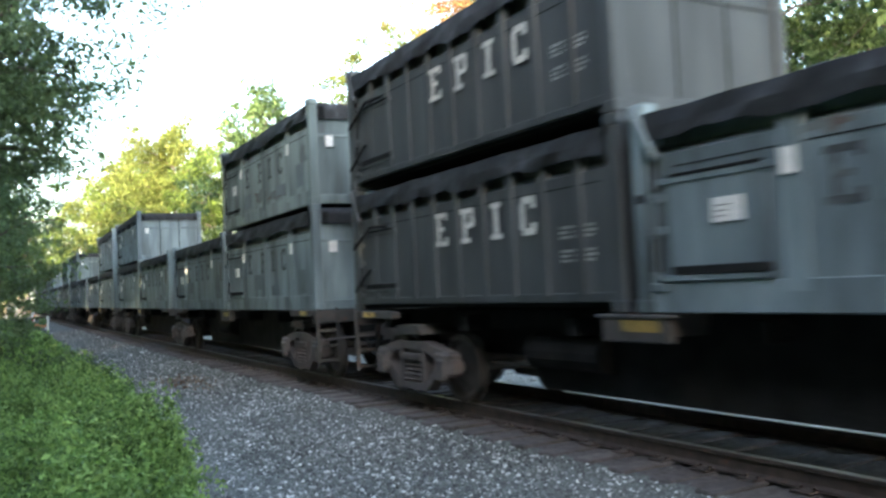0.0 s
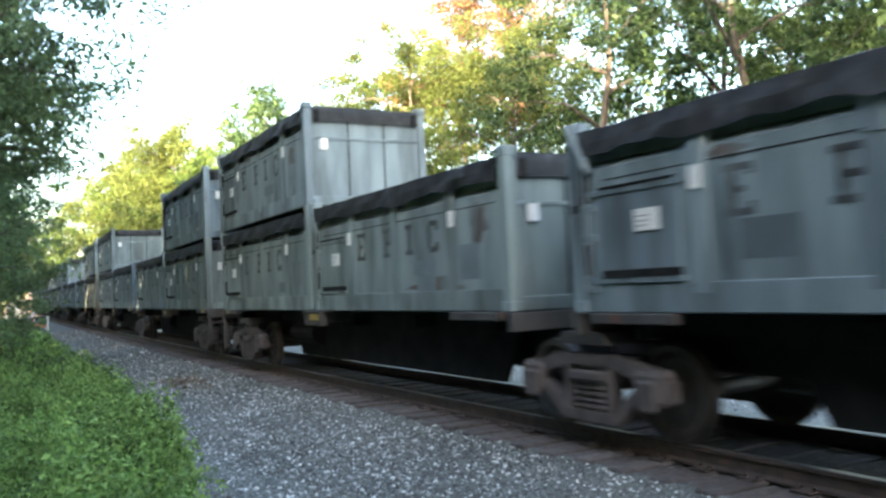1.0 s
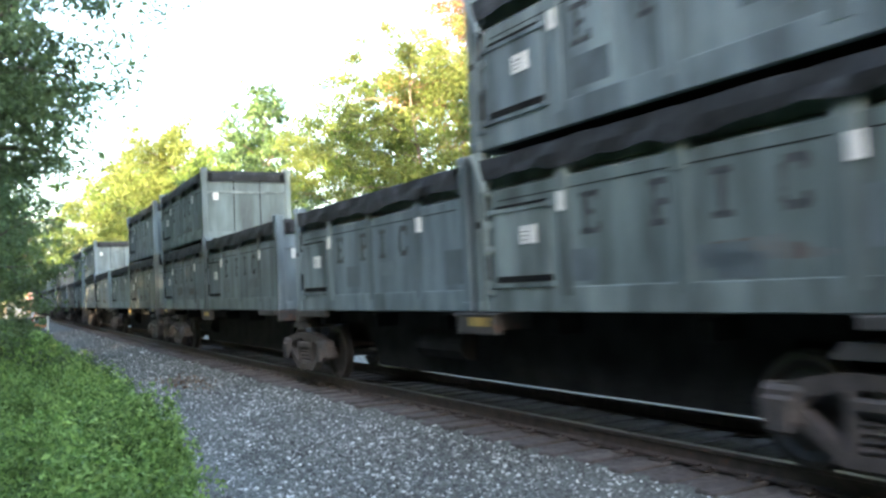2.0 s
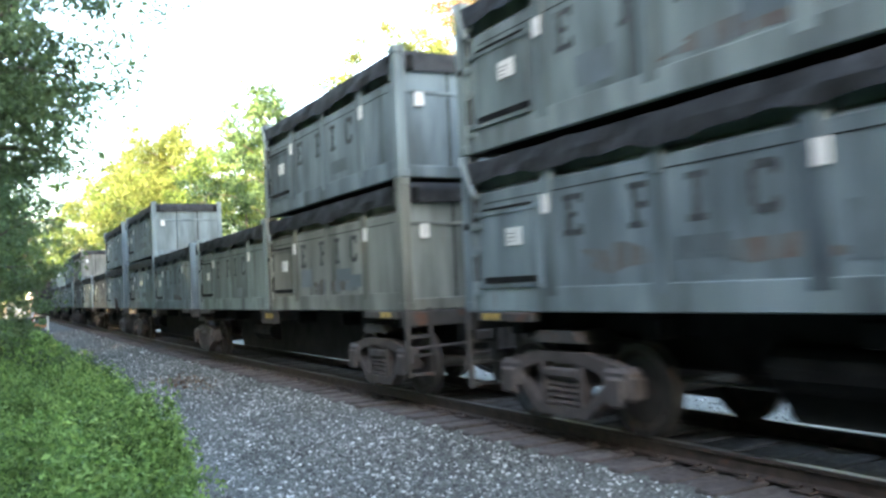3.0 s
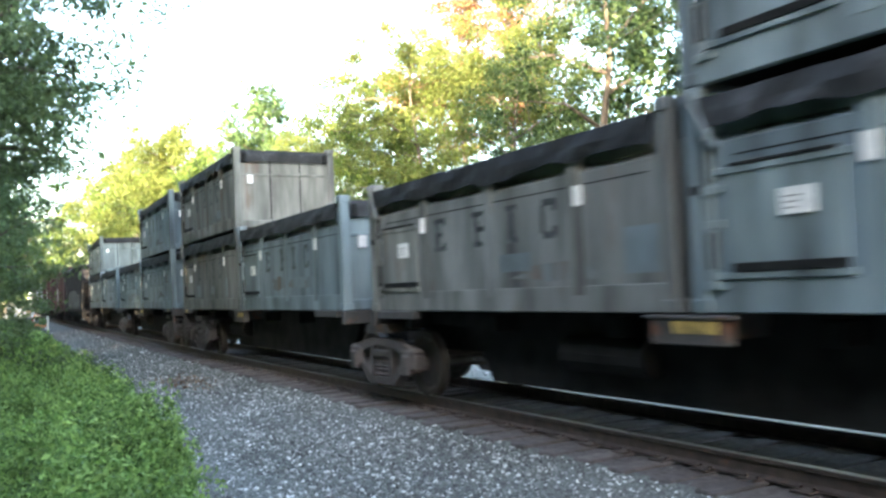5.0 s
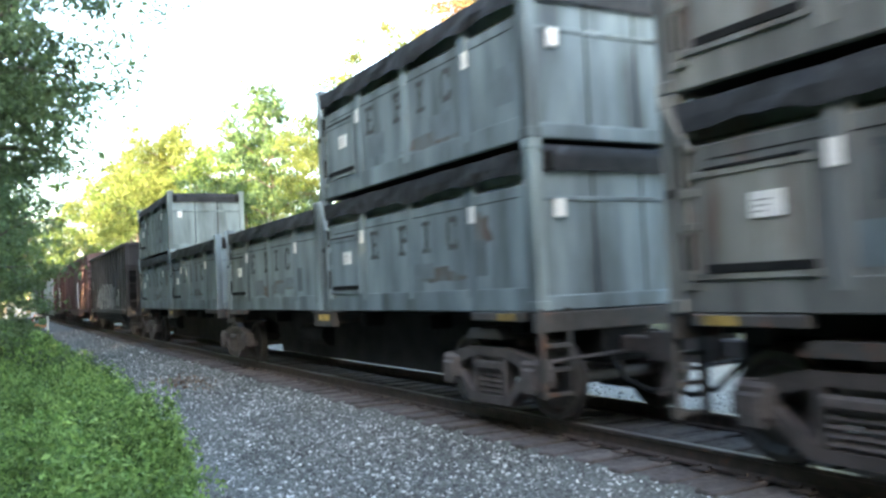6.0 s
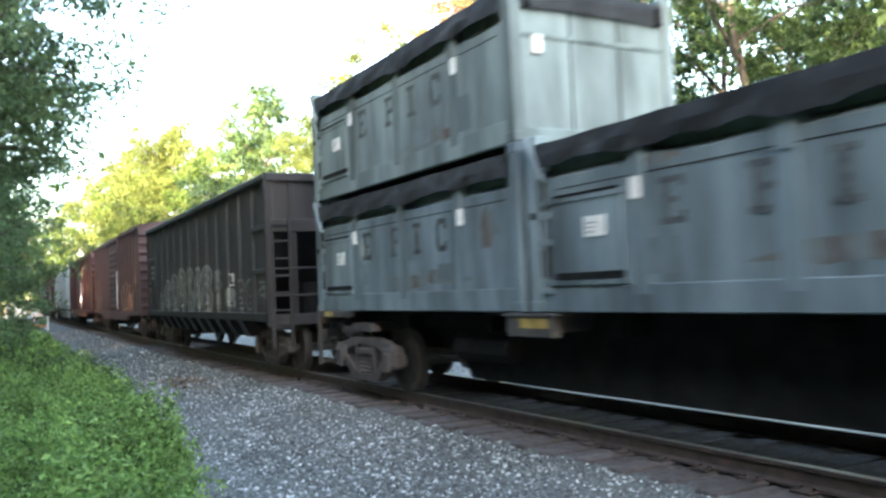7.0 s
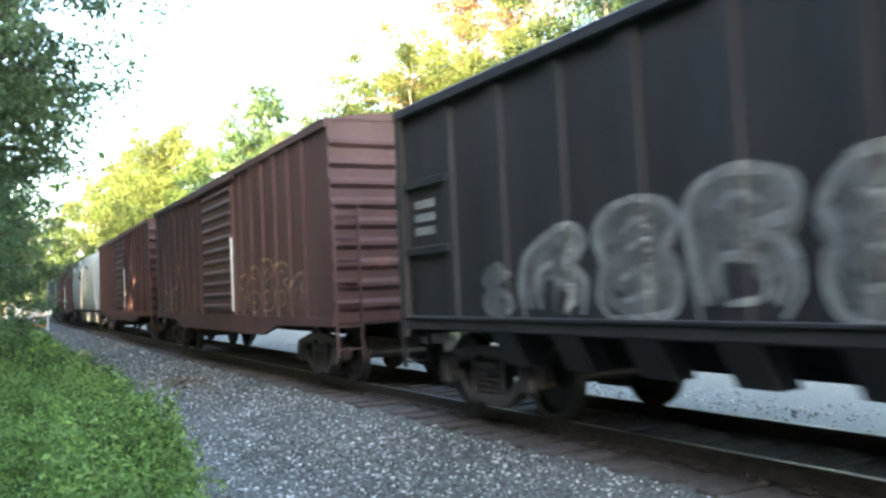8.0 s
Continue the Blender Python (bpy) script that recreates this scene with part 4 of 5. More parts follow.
def ribbon(bm, pts, width, surface, lift, mi):
    """A sprayed stroke that lies on the ribbed side; surface(x) gives the side's y."""
    line_pts = smooth_line(pts, 0.035)
    n = len(line_pts)
    across = 5
    rows = []
    for i, (x, z) in enumerate(line_pts):
        x0, z0 = line_pts[max(i - 1, 0)]
        x1, z1 = line_pts[min(i + 1, n - 1)]
        d = math.hypot(x1 - x0, z1 - z0) or 1.0
        nx, nz = -(z1 - z0) / d, (x1 - x0) / d
        w = width * (0.8 + 0.35 * noise.noise(Vector((x * 3, z * 3, width * 50)))) * min(1.0, 0.45 + 4.0 * min(i, n - 1 - i) / n)
        row = []
        for k in range(across):
            o = (k / (across - 1) - 0.5) * w
            row.append(bm.verts.new((x + nx * o, surface(x + nx * o) - lift, z + nz * o)))
        rows.append(row)
    for a, b in zip(rows, rows[1:]):
        for k in range(across - 1):
            f = bm.faces.new((a[k], a[k + 1], b[k + 1], b[k]))
            f.material_index = mi
            f.normal_update()
            if f.normal.y > 0:
                f.normal_flip()


# swollen shapes in a unit cell: an outline and inner strokes each, which spell nothing
SWELLS = {
    "hook": (((0.05, 0.0), (0.0, 0.35), (0.1, 0.7), (0.45, 0.92), (0.8, 0.98), (0.95, 0.8), (0.75, 0.62), (0.95, 0.4), (0.9, 0.05)), ((0.3, 0.1), (0.28, 0.5), (0.55, 0.62)), ((0.55, 0.08), (0.6, 0.4), (0.8, 0.3), (0.7, 0.06))),
    "double": (((0.15, 0.02), (0.0, 0.2), (0.08, 0.5), (0.0, 0.8), (0.3, 1.0), (0.75, 1.0), (1.0, 0.82), (0.85, 0.58), (1.0, 0.32), (0.85, 0.05), (0.15, 0.02)), ((0.35, 0.75), (0.6, 0.85), (0.7, 0.7), (0.4, 0.6)), ((0.3, 0.35), (0.55, 0.42), (0.7, 0.25), (0.35, 0.16))),
    "tall": (((0.1, 0.0), (0.05, 0.4), (0.0, 0.78), (0.2, 0.98), (0.6, 1.02), (0.95, 0.92), (0.98, 0.7), (0.6, 0.62), (0.9, 0.5), (1.0, 0.25), (0.85, 0.02)), ((0.3, 0.78), (0.5, 0.86), (0.72, 0.78)), ((0.35, 0.1), (0.3, 0.4), (0.65, 0.42), (0.7, 0.18), (0.4, 0.12))),
    "curl": (((0.95, 0.75), (0.7, 1.0), (0.3, 0.95), (0.05, 0.72), (0.2, 0.52), (0.05, 0.3), (0.2, 0.04), (0.7, 0.0), (0.98, 0.2), (0.8, 0.42), (0.45, 0.45)), ((0.4, 0.78), (0.6, 0.72)), ((0.4, 0.2), (0.62, 0.22))),
}


def swollen_letters(parent, cells, surface, mats, label, stroke=0.12):
    """Sprayed swollen shapes over the ribs of a side: each is filled with broad thin strokes and edged with a bright one."""
    for kind, x0, x1, z0, z1 in cells:
        bm = B()
        shape = [[(x0 + (x1 - x0) * a, z0 + (z1 - z0) * b) for a, b in run] for run in SWELLS[kind]]
        cx, cz = (x0 + x1) / 2, (z0 + z1) / 2
        for f, w in ((0.78, 0.3), (0.45, 0.34), (0.16, 0.3)):
            ribbon(bm, [(cx + (x - cx) * f, cz + (z - cz) * f) for x, z in shape[0]], w * (z1 - z0), surface, 0.006 - 0.001 * f, 1)
        ribbon(bm, shape[0], stroke, surface, 0.010, 0)
        for run in shape[1:]:
            ribbon(bm, run, stroke * 0.75, surface, 0.009, 0)
        part("graffiti_shape", bm, mats, parent, label)


def make_gondola():
    """High-sided black gondola with drop-bottom chutes; 14.2 m body."""
    g = tagged(empty("gondola_car"), "tall black ribbed gondola with silver graffiti and rusty ends", "gondola car")
    hx, hy, z0, z1 = 7.1, 1.5, 1.07, 3.86
    for sy in (-1, 1):
        bm = B()
        box(bm, -hx + 0.05, hx - 0.05, *sorted((sy * (hy - 0.12), sy * (hy - 0.07))), z0, z1)
        part("side_wall", bm, GOND, g)
        bm = B()
        box(bm, -hx, hx, *sorted((sy * (hy - 0.16), sy * (hy + 0.03))), z1 - 0.12, z1 + 0.02, 0.02)
        part("top_chord", bm, GOND, g)
        bm = B()
        box(bm, -hx, hx, *sorted((sy * (hy - 0.16), sy * (hy + 0.01))), z0 - 0.06, z0 + 0.1, 0.02)
        part("bottom_sill", bm, GOND, g)
        xs = [-hx + 1.25 + i * (2 * hx - 2.5) / 11 for i in range(12)]
        for x in xs:
            bm = B()
            o, i = sy * (hy - 0.025), sy * (hy - 0.08)
            prism(bm, [(x - 0.12, i), (x - 0.105, o), (x + 0.105, o), (x + 0.12, i)], "z", z0 + 0.08, z1 - 0.1)
            part("rib", bm, GOND, g)
        for ex in (-1, 1):
            for z in (2.0, 2.85):
                bm = B()
                box(bm, *sorted((ex * (hx - 1.25), ex * (hx - 0.05))), *sorted((sy * (hy - 0.1), sy * hy)), z - 0.05, z + 0.05, 0.01)
                part("stiffener", bm, GOND, g)
            bm = B()
            box(bm, *sorted((ex * hx, ex * (hx - 0.16))), *sorted((sy * (hy - 0.14), sy * (hy + 0.02))), 0.9, z1 - 0.1, 0.02)
            part("corner_post", bm, GOND_END, g)
        for x in xs[1:-1]:
            bm = B()
            prism(bm, [(sy * (hy - 0.0), z0 - 0.05), (sy * (hy - 0.3), z0 - 0.05), (sy * (hy - 0.45), z0 - 0.42), (sy * (hy - 0.2), z0 - 0.42)], "x", x - 0.2, x + 0.2)
            part("gusset", bm, GOND, g)
        bm = B()
        prism(bm, [(sy * (hy - 0.2), z0 - 0.04), (sy * (hy - 0.24), z0 - 0.04), (sy * 0.4, z0 - 0.45), (sy * 0.44, z0 - 0.45)], "x", -hx + 2.6, hx - 2.6)
        part("slope_sheet", bm, FRAME_STEEL, g)
        bm = B()
        box(bm, -hx + 0.1, hx - 0.1, *sorted((sy * (hy - 0.05), sy * (hy + 0.035))), z0 + 0.07, z0 + 0.11, 0.008)
        part("ledge", bm, GOND, g)
    for ex in (-1, 1):
        bm = B()
        box(bm, *sorted((ex * (hx - 0.1), ex * (hx - 0.05))), -hy + 0.12, hy - 0.12, 2.85, z1)
        box(bm, *sorted((ex * (hx + 0.03), ex * (hx - 0.1))), -hy, hy, z1 - 0.14, z1 + 0.02, 0.02)
        part("end_wall", bm, GOND_END, g, "rust-stained end wall")
        bm = B()
        prism(bm, [(ex * (hx - 0.1), 2.86), (ex * (hx - 0.16), 2.86), (ex * (hx - 2.2), 1.1), (ex * (hx - 2.1), 1.1)], "y", -hy + 0.12, hy - 0.12)
        part("end_slope", bm, GOND, g, "sloping plate above the end platform")
        bm = B()
        box(bm, *sorted((ex * hx, ex * (hx - 1.9))), -hy + 0.12, hy - 0.12, 1.02, 1.1, 0.01)
        part("end_platform", bm, GOND_END, g)
        bm = B()
        box(bm, *sorted((ex * (hx + 0.04), ex * (hx - 0.1))), -hy + 0.04, hy - 0.04, 2.72, 2.98, 0.02)
        part("end_beam", bm, GOND_END, g)
        bm = B()
        box(bm, *sorted((ex * (hx + 0.02), ex * (hx - 0.1))), -hy + 0.04, hy - 0.04, 0.92, 1.14, 0.015)
        part("end_beam", bm, GOND_END, g)
        for y in (-1.0, -0.33, 0.33, 1.0):
            bm = B()
            box(bm, *sorted((ex * (hx - 0.0), ex * (hx - 0.07))), y - 0.05, y + 0.05, 2.9, z1 - 0.1, 0.01)
            part("end_stake", bm, GOND_END, g)
        for y in (-0.98, 0.98):
            bm = B()
            box(bm, *sorted((ex * (hx + 0.0), ex * (hx - 0.12))), y - 0.07, y + 0.07, 1.05, 2.8, 0.01)
            part("end_stake", bm, GOND_END, g)
        for z in (1.5, 2.02):
            bm = B()
            rod(bm, (ex * (hx + 0.03), -hy + 0.05, z), (ex * (hx + 0.03), hy - 0.05, z), 0.022, 6)
            part("grab_rail", bm, GOND_END, g)
        bm = B()
        rod(bm, (ex * (hx - 0.25), 0.15, 1.95), (ex * (hx - 0.12), 0.15, 1.95), 0.2, 18)
        box(bm, *sorted((ex * (hx - 0.7), ex * (hx - 0.25))), -0.1, 0.4, 1.1, 2.1, 0.02)
        rod(bm, (ex * (hx - 0.5), -0.55, 1.1), (ex * (hx - 0.5), -0.55, 1.75), 0.2, 12)
        part("brake_gear", bm, FRAME_STEEL, g, "grimy hand brake and cylinder on the platform")
        bm = B()
        for y in (-1.45, -1.08):
            box(bm, *sorted((ex * (hx + 0.05), ex * (hx + 0.1))), y - 0.025, y + 0.025, 0.5, 3.0)
        for k in range(8):
            box(bm, *sorted((ex * (hx + 0.06), ex * (hx + 0.09))), -1.45, -1.08, 0.55 + 0.33 * k, 0.585 + 0.33 * k)
        part("end_ladder", bm, GOND_END, g)
        coupler_parts(g, ex * (hx - 0.05), ex)
        truck_parts(g, ex * (hx - 1.35), True)
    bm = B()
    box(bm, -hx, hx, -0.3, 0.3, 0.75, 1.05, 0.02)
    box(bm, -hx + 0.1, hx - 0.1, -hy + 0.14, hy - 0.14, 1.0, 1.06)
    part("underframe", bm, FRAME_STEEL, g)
    def side(x):
        d = min(abs(x - r) for r in xs)
        f = min(max((0.12 - d) / 0.015, 0.0), 1.0)
        return -(hy - 0.07) - 0.045 * f

    swollen_letters(g, [("hook", -4.45, -3.35, 1.17, 2.08), ("double", -3.22, -2.2, 1.17, 2.2), ("tall", -2.1, -1.05, 1.17, 2.3), ("curl", -0.9, 0.0, 1.17, 2.3), ("hook", 0.02, 0.88, 1.17, 2.3), ("double", 0.92, 2.12, 1.17, 2.26)],
                    side, [SPRAY, SPRAY_FILL], "faded silver swollen graffiti sprayed over the ribs")
    swollen_letters(g, [("curl", 2.46, 3.14, 1.72, 2.15), ("hook", 2.7, 3.0, 1.2, 1.66), ("curl", -5.2, -4.6, 1.2, 1.75)], side, [SPRAY_FILL, SPRAY_FILL], "dim grey spray-paint tag", 0.09)
    swollen_letters(g, [("double", 4.62, 5.1, 1.25, 1.85), ("curl", 5.2, 5.75, 1.25, 1.85), ("hook", 6.1, 6.8, 1.35, 1.7)], side, [SPRAY_FILL, GOND], "dim grey spray-paint scrawl", 0.07)
    swollen_letters(g, [("tall", 3.62, 4.3, 1.26, 1.68)], side, [SPRAY, SPRAY], "pale blue-grey spray-paint tag", 0.09)
    for x0, x1, za, zb in ((3.66, 4.24, 2.0, 2.04), (3.66, 4.24, 1.76, 1.8), (3.66, 3.8, 1.8, 2.0), (4.06, 4.24, 1.84, 2.0)):
        bm = B()
        box(bm, x0, x1, -hy + 0.06, -hy + 0.075, za, zb)
        part("sign_frame", bm, LABEL, g, "white painted frame line")
    for k in range(3):
        for x0, x1, za, zb in ((-hx + 0.35, -hx + 0.85, 2.2 + 0.17 * k, 2.3 + 0.17 * k), (hx - 0.85, hx - 0.3, 1.5 + 0.13 * k, 1.55 + 0.13 * k)):
            bm = B()
            box(bm, x0, x1, -hy + 0.06, -hy + 0.075, za, zb)
            part("data_stencil", bm, SPRAY if x0 < 0 else SPRAY_FILL, g, "worn white stencil bar")
    return g


def make_boxcar(mat, label, length=15.8, tan=True):
    b = tagged(empty("boxcar"), label, "boxcar", "boxcars")
    hx, hy, z0, z1 = length / 2, 1.48, 1.0, 4.32
    dx0, dx1 = -1.0, 2.0
    for sy in (-1, 1):
        bm = B()
        box(bm, -hx, hx, *sorted((sy * (hy - 0.1), sy * (hy - 0.045))), z0, z1)
        part("side_wall", bm, mat, b)
        bm = B()
        prism(bm, [(-hx, 1.12), (hx, 1.12), (hx, 0.98), (hx - 2.9, 0.95), (hx - 4.0, 0.74), (-hx + 4.0, 0.74), (-hx + 2.9, 0.95), (-hx, 0.98)], "y", *sorted((sy * (hy - 0.12), sy * (hy - 0.01))))
        part("side_sill", bm, mat, b)
        bm = B()
        box(bm, -hx, hx, *sorted((sy * (hy - 0.12), sy * (hy + 0.005))), z1 - 0.16, z1, 0.015)
        part("eave", bm, mat, b)
        for x in [dx1 + 0.55 + 0.82 * i for i in range(int((hx - dx1 - 0.4) / 0.82))] + [dx0 - 0.45 - 0.82 * i for i in range(int((hx + dx0 - 0.3) / 0.82))]:
            bm = B()
            prism(bm, [(x - 0.09, sy * (hy - 0.05)), (x - 0.045, sy * (hy - 0.005)), (x + 0.045, sy * (hy - 0.005)), (x + 0.09, sy * (hy - 0.05))], "z", 1.12, z1 - 0.15)
            part("rib", bm, mat, b)
        bm = B()
        for fx0, fx1 in ((dx0, dx0 + 0.14), (dx1 - 0.14, dx1)):
            box(bm, fx0, fx1, *sorted((sy * (hy - 0.06), sy * hy)), 1.12, z1 - 0.18, 0.01)
        prof = [(sy * (hy - 0.05), 1.15)]
        for k in range(11):
            z = 1.3 + k * 0.26
            prof += [(sy * (hy + 0.004), z - 0.07), (sy * (hy + 0.03), z - 0.02), (sy * (hy + 0.03), z + 0.02), (sy * (hy + 0.004), z + 0.07)]
        prof.append((sy * (hy - 0.05), z + 0.1))
        prism(bm, prof, "x", dx0 + 0.12, dx1 - 0.12)
        door = part("sliding_door", bm, mat, b, "corrugated sliding door")
        bm = B()
        rod(bm, (dx1 - 0.05, sy * (hy + 0.03), 1.2), (dx1 - 0.05, sy * (hy + 0.03), z1 - 1.5), 0.03, 6)
        part("door_bar", bm, LABEL, door, "pale door locking bar")
        bm = B()
        box(bm, dx0 - 1.8, dx1 + 0.2, *sorted((sy * (hy - 0.04), sy * (hy + 0.05))), z1 - 0.22, z1 - 0.12, 0.01)
        part("door_track", bm, mat, b)
    bm = B()
    prism(bm, [(-hy, z1 - 0.02), (-hy * 0.5, z1 + 0.1), (0, z1 + 0.14), (hy * 0.5, z1 + 0.1), (hy, z1 - 0.02)], "x", -hx, hx)
    part("roof", bm, mat, b)
    for ex in (-1, 1):
        bm = B()
        prof = [(ex * (hx - 0.06), z0), (ex * (hx - 0.02), z0)]
        for k in range(9):
            z = 1.3 + k * 0.33
            prof += [(ex * (hx - 0.02), z - 0.1), (ex * (hx + 0.05), z - 0.03), (ex * (hx + 0.05), z + 0.03), (ex * (hx - 0.02), z + 0.1)]
        prof += [(ex * (hx - 0.02), z1), (ex * (hx - 0.06), z1)]
        prism(bm, prof, "y", -hy + 0.05, hy - 0.05)
        part("end_wall", bm, mat, b, "ribbed steel end wall")
        bm = B()
        for y in (-1.42, -1.0):
            box(bm, *sorted((ex * (hx + 0.08), ex * (hx + 0.11))), y - 0.02, y + 0.02, 0.5, 2.9)
        for k in range(7):
            box(bm, *sorted((ex * (hx + 0.05), ex * (hx + 0.1))), -1.42, -1.0, 0.6 + 0.36 * k, 0.63 + 0.36 * k)
        part("end_ladder", bm, mat, b)
        coupler_parts(b, ex * hx, ex)
        truck_parts(b, ex * (hx - 1.7), True)
    bm = B()
    box(bm, -hx, hx, -0.3, 0.3, 0.72, 1.0, 0.02)
    box(bm, -hx + 0.02, hx - 0.02, -hy + 0.1, hy - 0.1, 0.98, 1.04)
    part("underframe", bm, FRAME_STEEL, b)
    if tan:
        def side(x):
            k = (x - dx1 - 0.55) / 0.82
            f = min(max((0.09 - abs(k - round(k)) * 0.82) / 0.045, 0.0), 1.0)
            return -(hy - 0.045) - 0.04 * f

        swollen_letters(b, [("hook", 2.25, 3.0, 1.2, 2.0), ("curl", 3.05, 3.9, 1.2, 2.1), ("double", 3.95, 4.8, 1.2, 2.2), ("tall", 4.9, 5.7, 1.2, 2.1), ("hook", 5.8, 6.6, 1.2, 1.9)],
                        side, [SPRAY_TAN, mat], "faded tan spray-paint scrawl", 0.07)
        swollen_letters(b, [("double", -5.2, -4.3, 1.2, 1.8), ("curl", -6.4, -5.5, 1.2, 1.7)], lambda x: -hy + 0.004, [SPRAY_TAN, mat], "faded tan spray-paint scrawl", 0.05)
    return b


def make_hopper(mat, label, length=15.0):
    """Covered hopper with curved sides and sloping bays."""
    h = tagged(empty("covered_hopper_car"), label, "hopper car", "covered hoppers")
    hx = length / 2
    bm = B()
    prism(bm, [(-1.42, 1.1), (-1.52, 1.7), (-1.54, 2.6), (-1.48, 3.5), (-1.3, 4.15), (-0.9, 4.4), (0.9, 4.4), (1.3, 4.15), (1.48, 3.5), (1.54, 2.6), (1.52, 1.7), (1.42, 1.1)], "x", -hx + 0.6, hx - 0.6)
    part("body", bm, mat, h)
    bm = B()
    for x in (-4.2, 0.0, 4.2):
        prism(bm, [(x - 1.7, 1.15), (x + 1.7, 1.15), (x + 0.5, 0.4), (x - 0.5, 0.4)], "y", -1.2, 1.2)
    part("discharge_bay", bm, mat, h)
    bm = B()
    box(bm, -hx, hx, -1.5, 1.5, 1.0, 1.12, 0.02)
    box(bm, -hx, hx, -0.3, 0.3, 0.72, 1.0, 0.02)
    part("underframe", bm, FRAME_STEEL, h)
    bm = B()
    box(bm, -hx + 0.6, hx - 0.6, -0.35, 0.35, 4.45, 4.5, 0.01)
    for x in (-5, -2.5, 0, 2.5, 5):
        rod(bm, (x, 0, 4.38), (x, 0, 4.48), 0.4, 12)
    part("roof_walk", bm, mat, h)
    for ex in (-1, 1):
        bm = B()
        for y in (-1.4, -1.0):
            box(bm, *sorted((ex * (hx - 0.12), ex * (hx - 0.06))), y - 0.03, y + 0.03, 0.5, 4.3)
        for k in range(10):
            box(bm, *sorted((ex * (hx - 0.1), ex * (hx - 0.06))), -1.4, -1.0, 0.6 + 0.36 * k, 0.64 + 0.36 * k)
        part("end_ladder", bm, mat, h)
        coupler_parts(h, ex * (hx - 0.1), ex)
        truck_parts(h, ex * (hx - 1.6), True)
    return h


# train[i] = (thing, u, z): u is its place along the line at the time 4 s
train = []


def build_train():
    unit_fronts = [93.75, 65.6, 37.5, 9.45, -18.75, -47.05]
    lead = make_platform(5.1, -6.35, True, False, (-3.9, 3.65))
    trail = make_platform(None, -4.7, False, True, (-2.15, 5.3))
    box_a, box_b = make_container(False), make_container(True)
    spare = {"lead": lead, "trail": trail, "a": box_a, "b": box_b}
    used = set()

    def put(kind, u, z):
        ob = spare[kind] if kind not in used else copy_thing(spare[kind], Matrix())
        used.add(kind)
        train.append((ob, u, z))

    def wear(ob, rnd):
        """Each container keeps some of the patches, at places of its own."""
        for o in list(ob.children):
            stem = o.name.split(".")[0]
            if stem in ("paint_patch", "rust_patch"):
                if rnd.random() < (0.25 if stem == "paint_patch" else 0.72):
                    bpy.data.objects.remove(o)
                else:
                    o.matrix_basis = pose(rnd.uniform(-0.5, 0.45), 0, rnd.uniform(-0.04, 0.12))

    for n, f in enumerate(unit_fronts):
        spots = [f - CL / 2, f - 1.5 * CL - 0.15, f - 2.5 * CL - 1.25, f - 3.5 * CL - 1.4]
        if n:
            put("lead", (spots[0] + spots[1]) / 2, 0)
        if n == 4:
            bm = B()
            box(bm, 4.38, 4.52, -1.29, -1.235, 1.0, 1.42)
            brake = part("hand_brake", bm, TRUCK, train[-1][0], "dark hand brake wheel on its bracket")
            bm = B()
            rings = []
            for k in range(18):
                a = math.tau * k / 18
                rings.append([bm.verts.new((4.45 + (0.22 + 0.03 * math.cos(b)) * math.cos(a), -1.3 + 0.03 * math.sin(b), 1.42 + (0.24 + 0.03 * math.cos(b)) * math.sin(a))) for b in (0, 1.26, 2.51, 3.77, 5.03)])
            for k in range(18):
                for q in range(5):
                    bm.faces.new((rings[k][q], rings[(k + 1) % 18][q], rings[(k + 1) % 18][(q + 1) % 5], rings[k][(q + 1) % 5]))
            bmesh.ops.recalc_face_normals(bm, faces=bm.faces)
            part("wheel_rim", bm, TRUCK, brake)
            for k in range(3):
                a = math.tau * k / 3 + 0.3
                bm = B()
                rod(bm, (4.45, -1.3, 1.42), (4.45 + 0.22 * math.cos(a), -1.3, 1.42 + 0.24 * math.sin(a)), 0.025, 6)
                part("spoke", bm, TRUCK, brake)
            bm = B()
            rod(bm, (4.45, -1.32, 1.42), (4.45, -1.24, 1.42), 0.1, 10)
            part("hub", bm, TRUCK, brake)
        put("trail", (spots[2] + spots[3]) / 2, 0)
        for i, u in enumerate(spots):
            if n == 0 and i < 2:
                continue
            kind = "b" if n == 0 and i == 3 else "a"
            put(kind, u, 1.22)
            if i in (0, 3):
                put(kind, u, 1.22 + CH)
    rnd = random.Random(17)
    for ob, u, z in train:
        if ob.name.split(".")[0] == "bulk_container":
            wear(ob, rnd)
            coat = PAINT_OLIVE if abs(u - 6.3) < 1 and z < 2 else PAINT_RUSTY if abs(u + 42.0) < 1 or (abs(u + 28.3) < 1 and z < 2) else rnd.choice((PAINT, PAINT, PAINT_GREEN))
            for o in ob.children:
                if o.data.materials[0] == PAINT:
                    o.material_slots[0].link = "OBJECT"
                    o.material_slots[0].material = coat
    train.append((make_gondola(), -82.35, 0))
    b1 = make_boxcar(BROWN, "faded brown-red ribbed boxcar with spray-paint scrawl")
    train.append((b1, -99.85, 0))
    train.append((make_boxcar(RED, "bright red-brown ribbed boxcar", tan=False), -117.4, 0))
    hop = make_hopper(HOPPER, "pale grey covered hopper car")
    train.append((hop, -134.4, 0))
    train.append((make_boxcar(BROWN, "dark brown-red steel boxcar far back", tan=False), -151.4, 0))
    train.append((make_hopper(GREEN, "grey-green covered hopper car"), -168.4, 0))


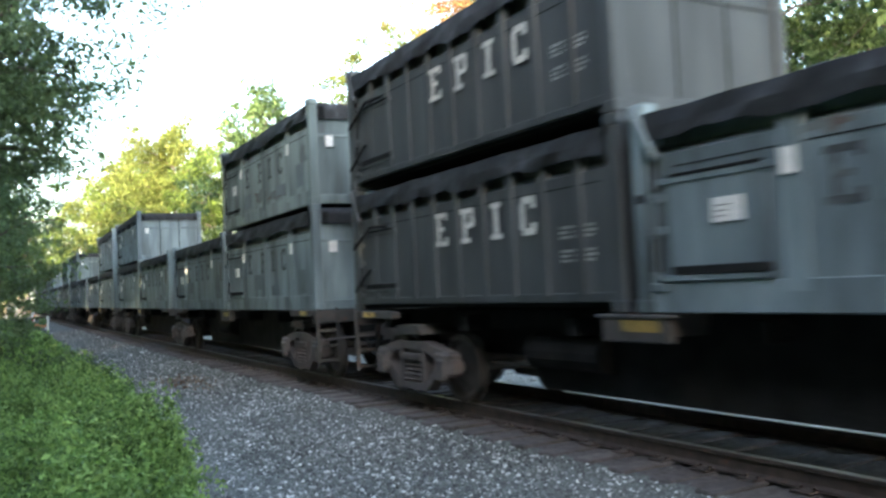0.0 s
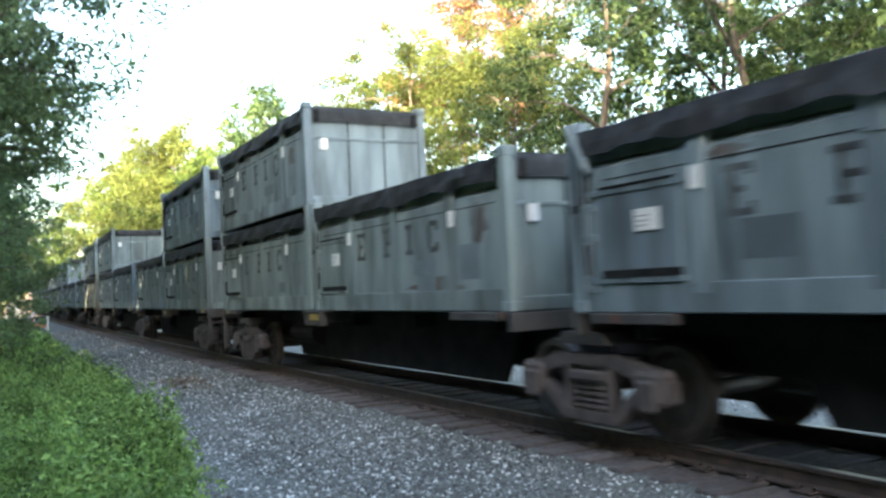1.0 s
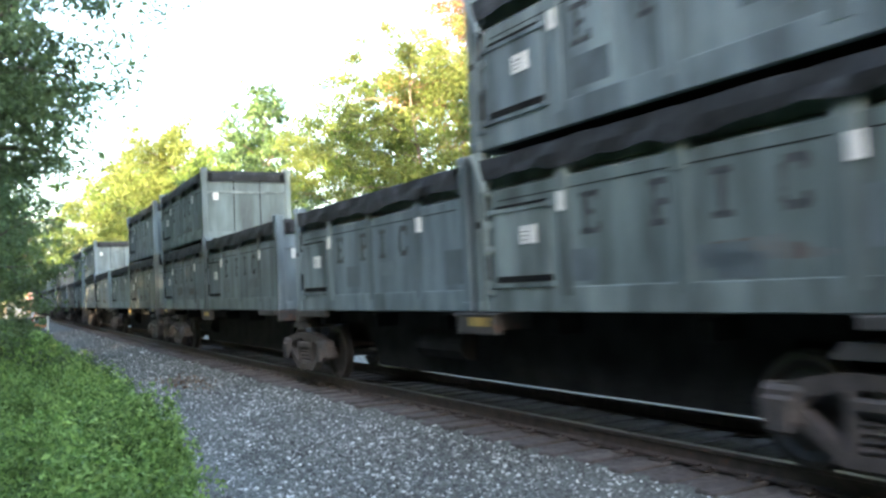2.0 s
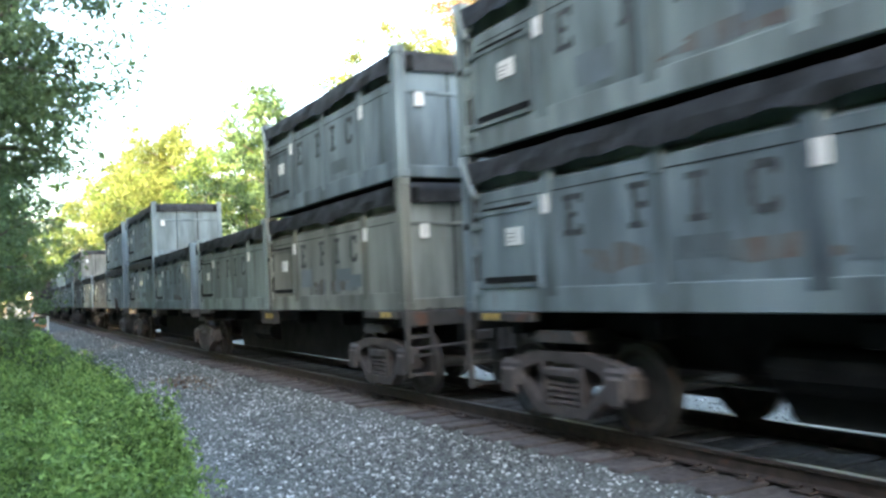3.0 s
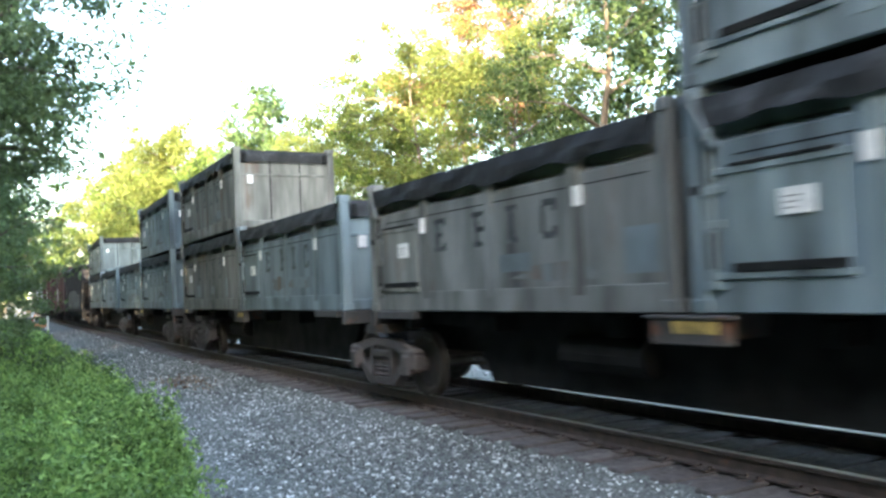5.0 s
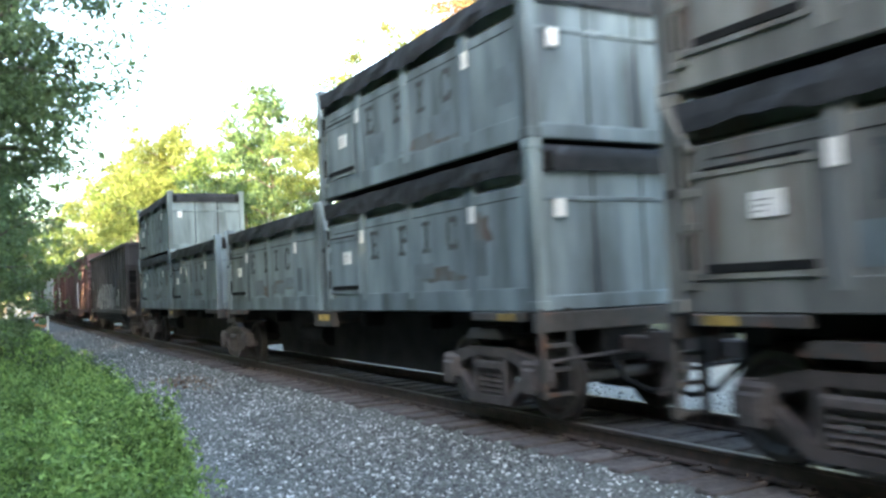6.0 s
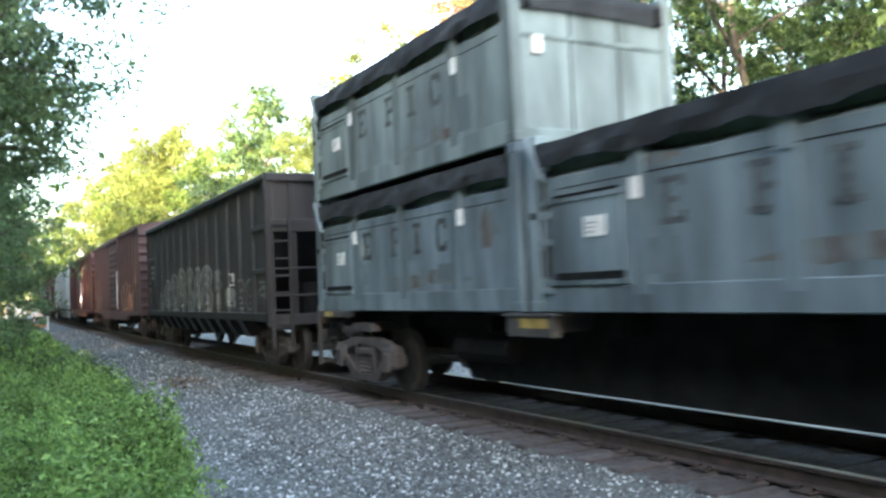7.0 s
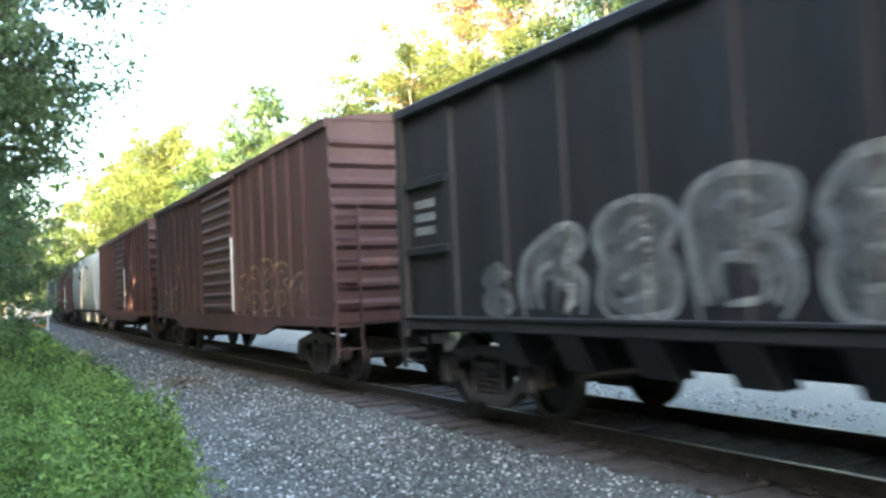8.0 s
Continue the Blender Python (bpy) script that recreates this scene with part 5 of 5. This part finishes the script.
# ---------------------------------------------------------------- small things beside the line
def build_posts():
    for x, y, h, band in ((-63.7, 5.0, 1.05, False), (-71.9, 4.6, 1.25, True), (-92.0, 6.0, 1.4, True)):
        p = tagged(empty("marker_post"), "slim white lineside marker post with a red band" if band else "slim plain white lineside marker post", "post", "marker posts")
        bm = B()
        box(bm, -0.07, 0.07, -0.07, 0.07, -0.1, h, 0.012)
        part("post", bm, POST_WHITE, p)
        if band:
            bm = B()
            box(bm, -0.075, 0.075, -0.075, 0.075, h * 0.35, h * 0.7)
            part("band", bm, POST_RED, p, "red band")
        p.matrix_basis = pose(x, y, -0.32)
    b = tagged(empty("barrier_board"), "low orange and white barrier board beside the track", "barrier")
    bm = B()
    box(bm, -0.03, 0.03, -0.5, 0.5, 0.18, 0.5, 0.01)
    part("board", bm, POST_ORANGE, b)
    for y in (-0.4, 0.4):
        bm = B()
        box(bm, -0.03, 0.03, y - 0.03, y + 0.03, -0.05, 0.18, 0.005)
        part("leg", bm, POST_WHITE, b)
    b.matrix_basis = pose(-67.7, 4.77, -0.3)


def motions():
    """Keys the train's run along the line and the turning of its wheels."""
    times = [0.5 * i for i in range(17)]
    for thing, u, z in train:
        walk(thing, [(t, on_track(u + SPEED * (t - 4.0), z)) for t in times])
        for ob in thing.children_recursive:
            if ob.name.split(".")[0] == "wheelset":
                x, y, zz = ob.matrix_basis.translation
                rows = []
                for k in range(0, 241):
                    t = k / FPS
                    rows.append((t, Matrix.Translation((x, y, zz)) @ Matrix.Rotation(SPEED * t / WHEEL_R, 4, "Y")))
                walk(ob, rows)


build_ground()
build_track()
build_train()
build_posts()
build_trees()
build_weeds()
build_ballast()
build_litter()
motions()
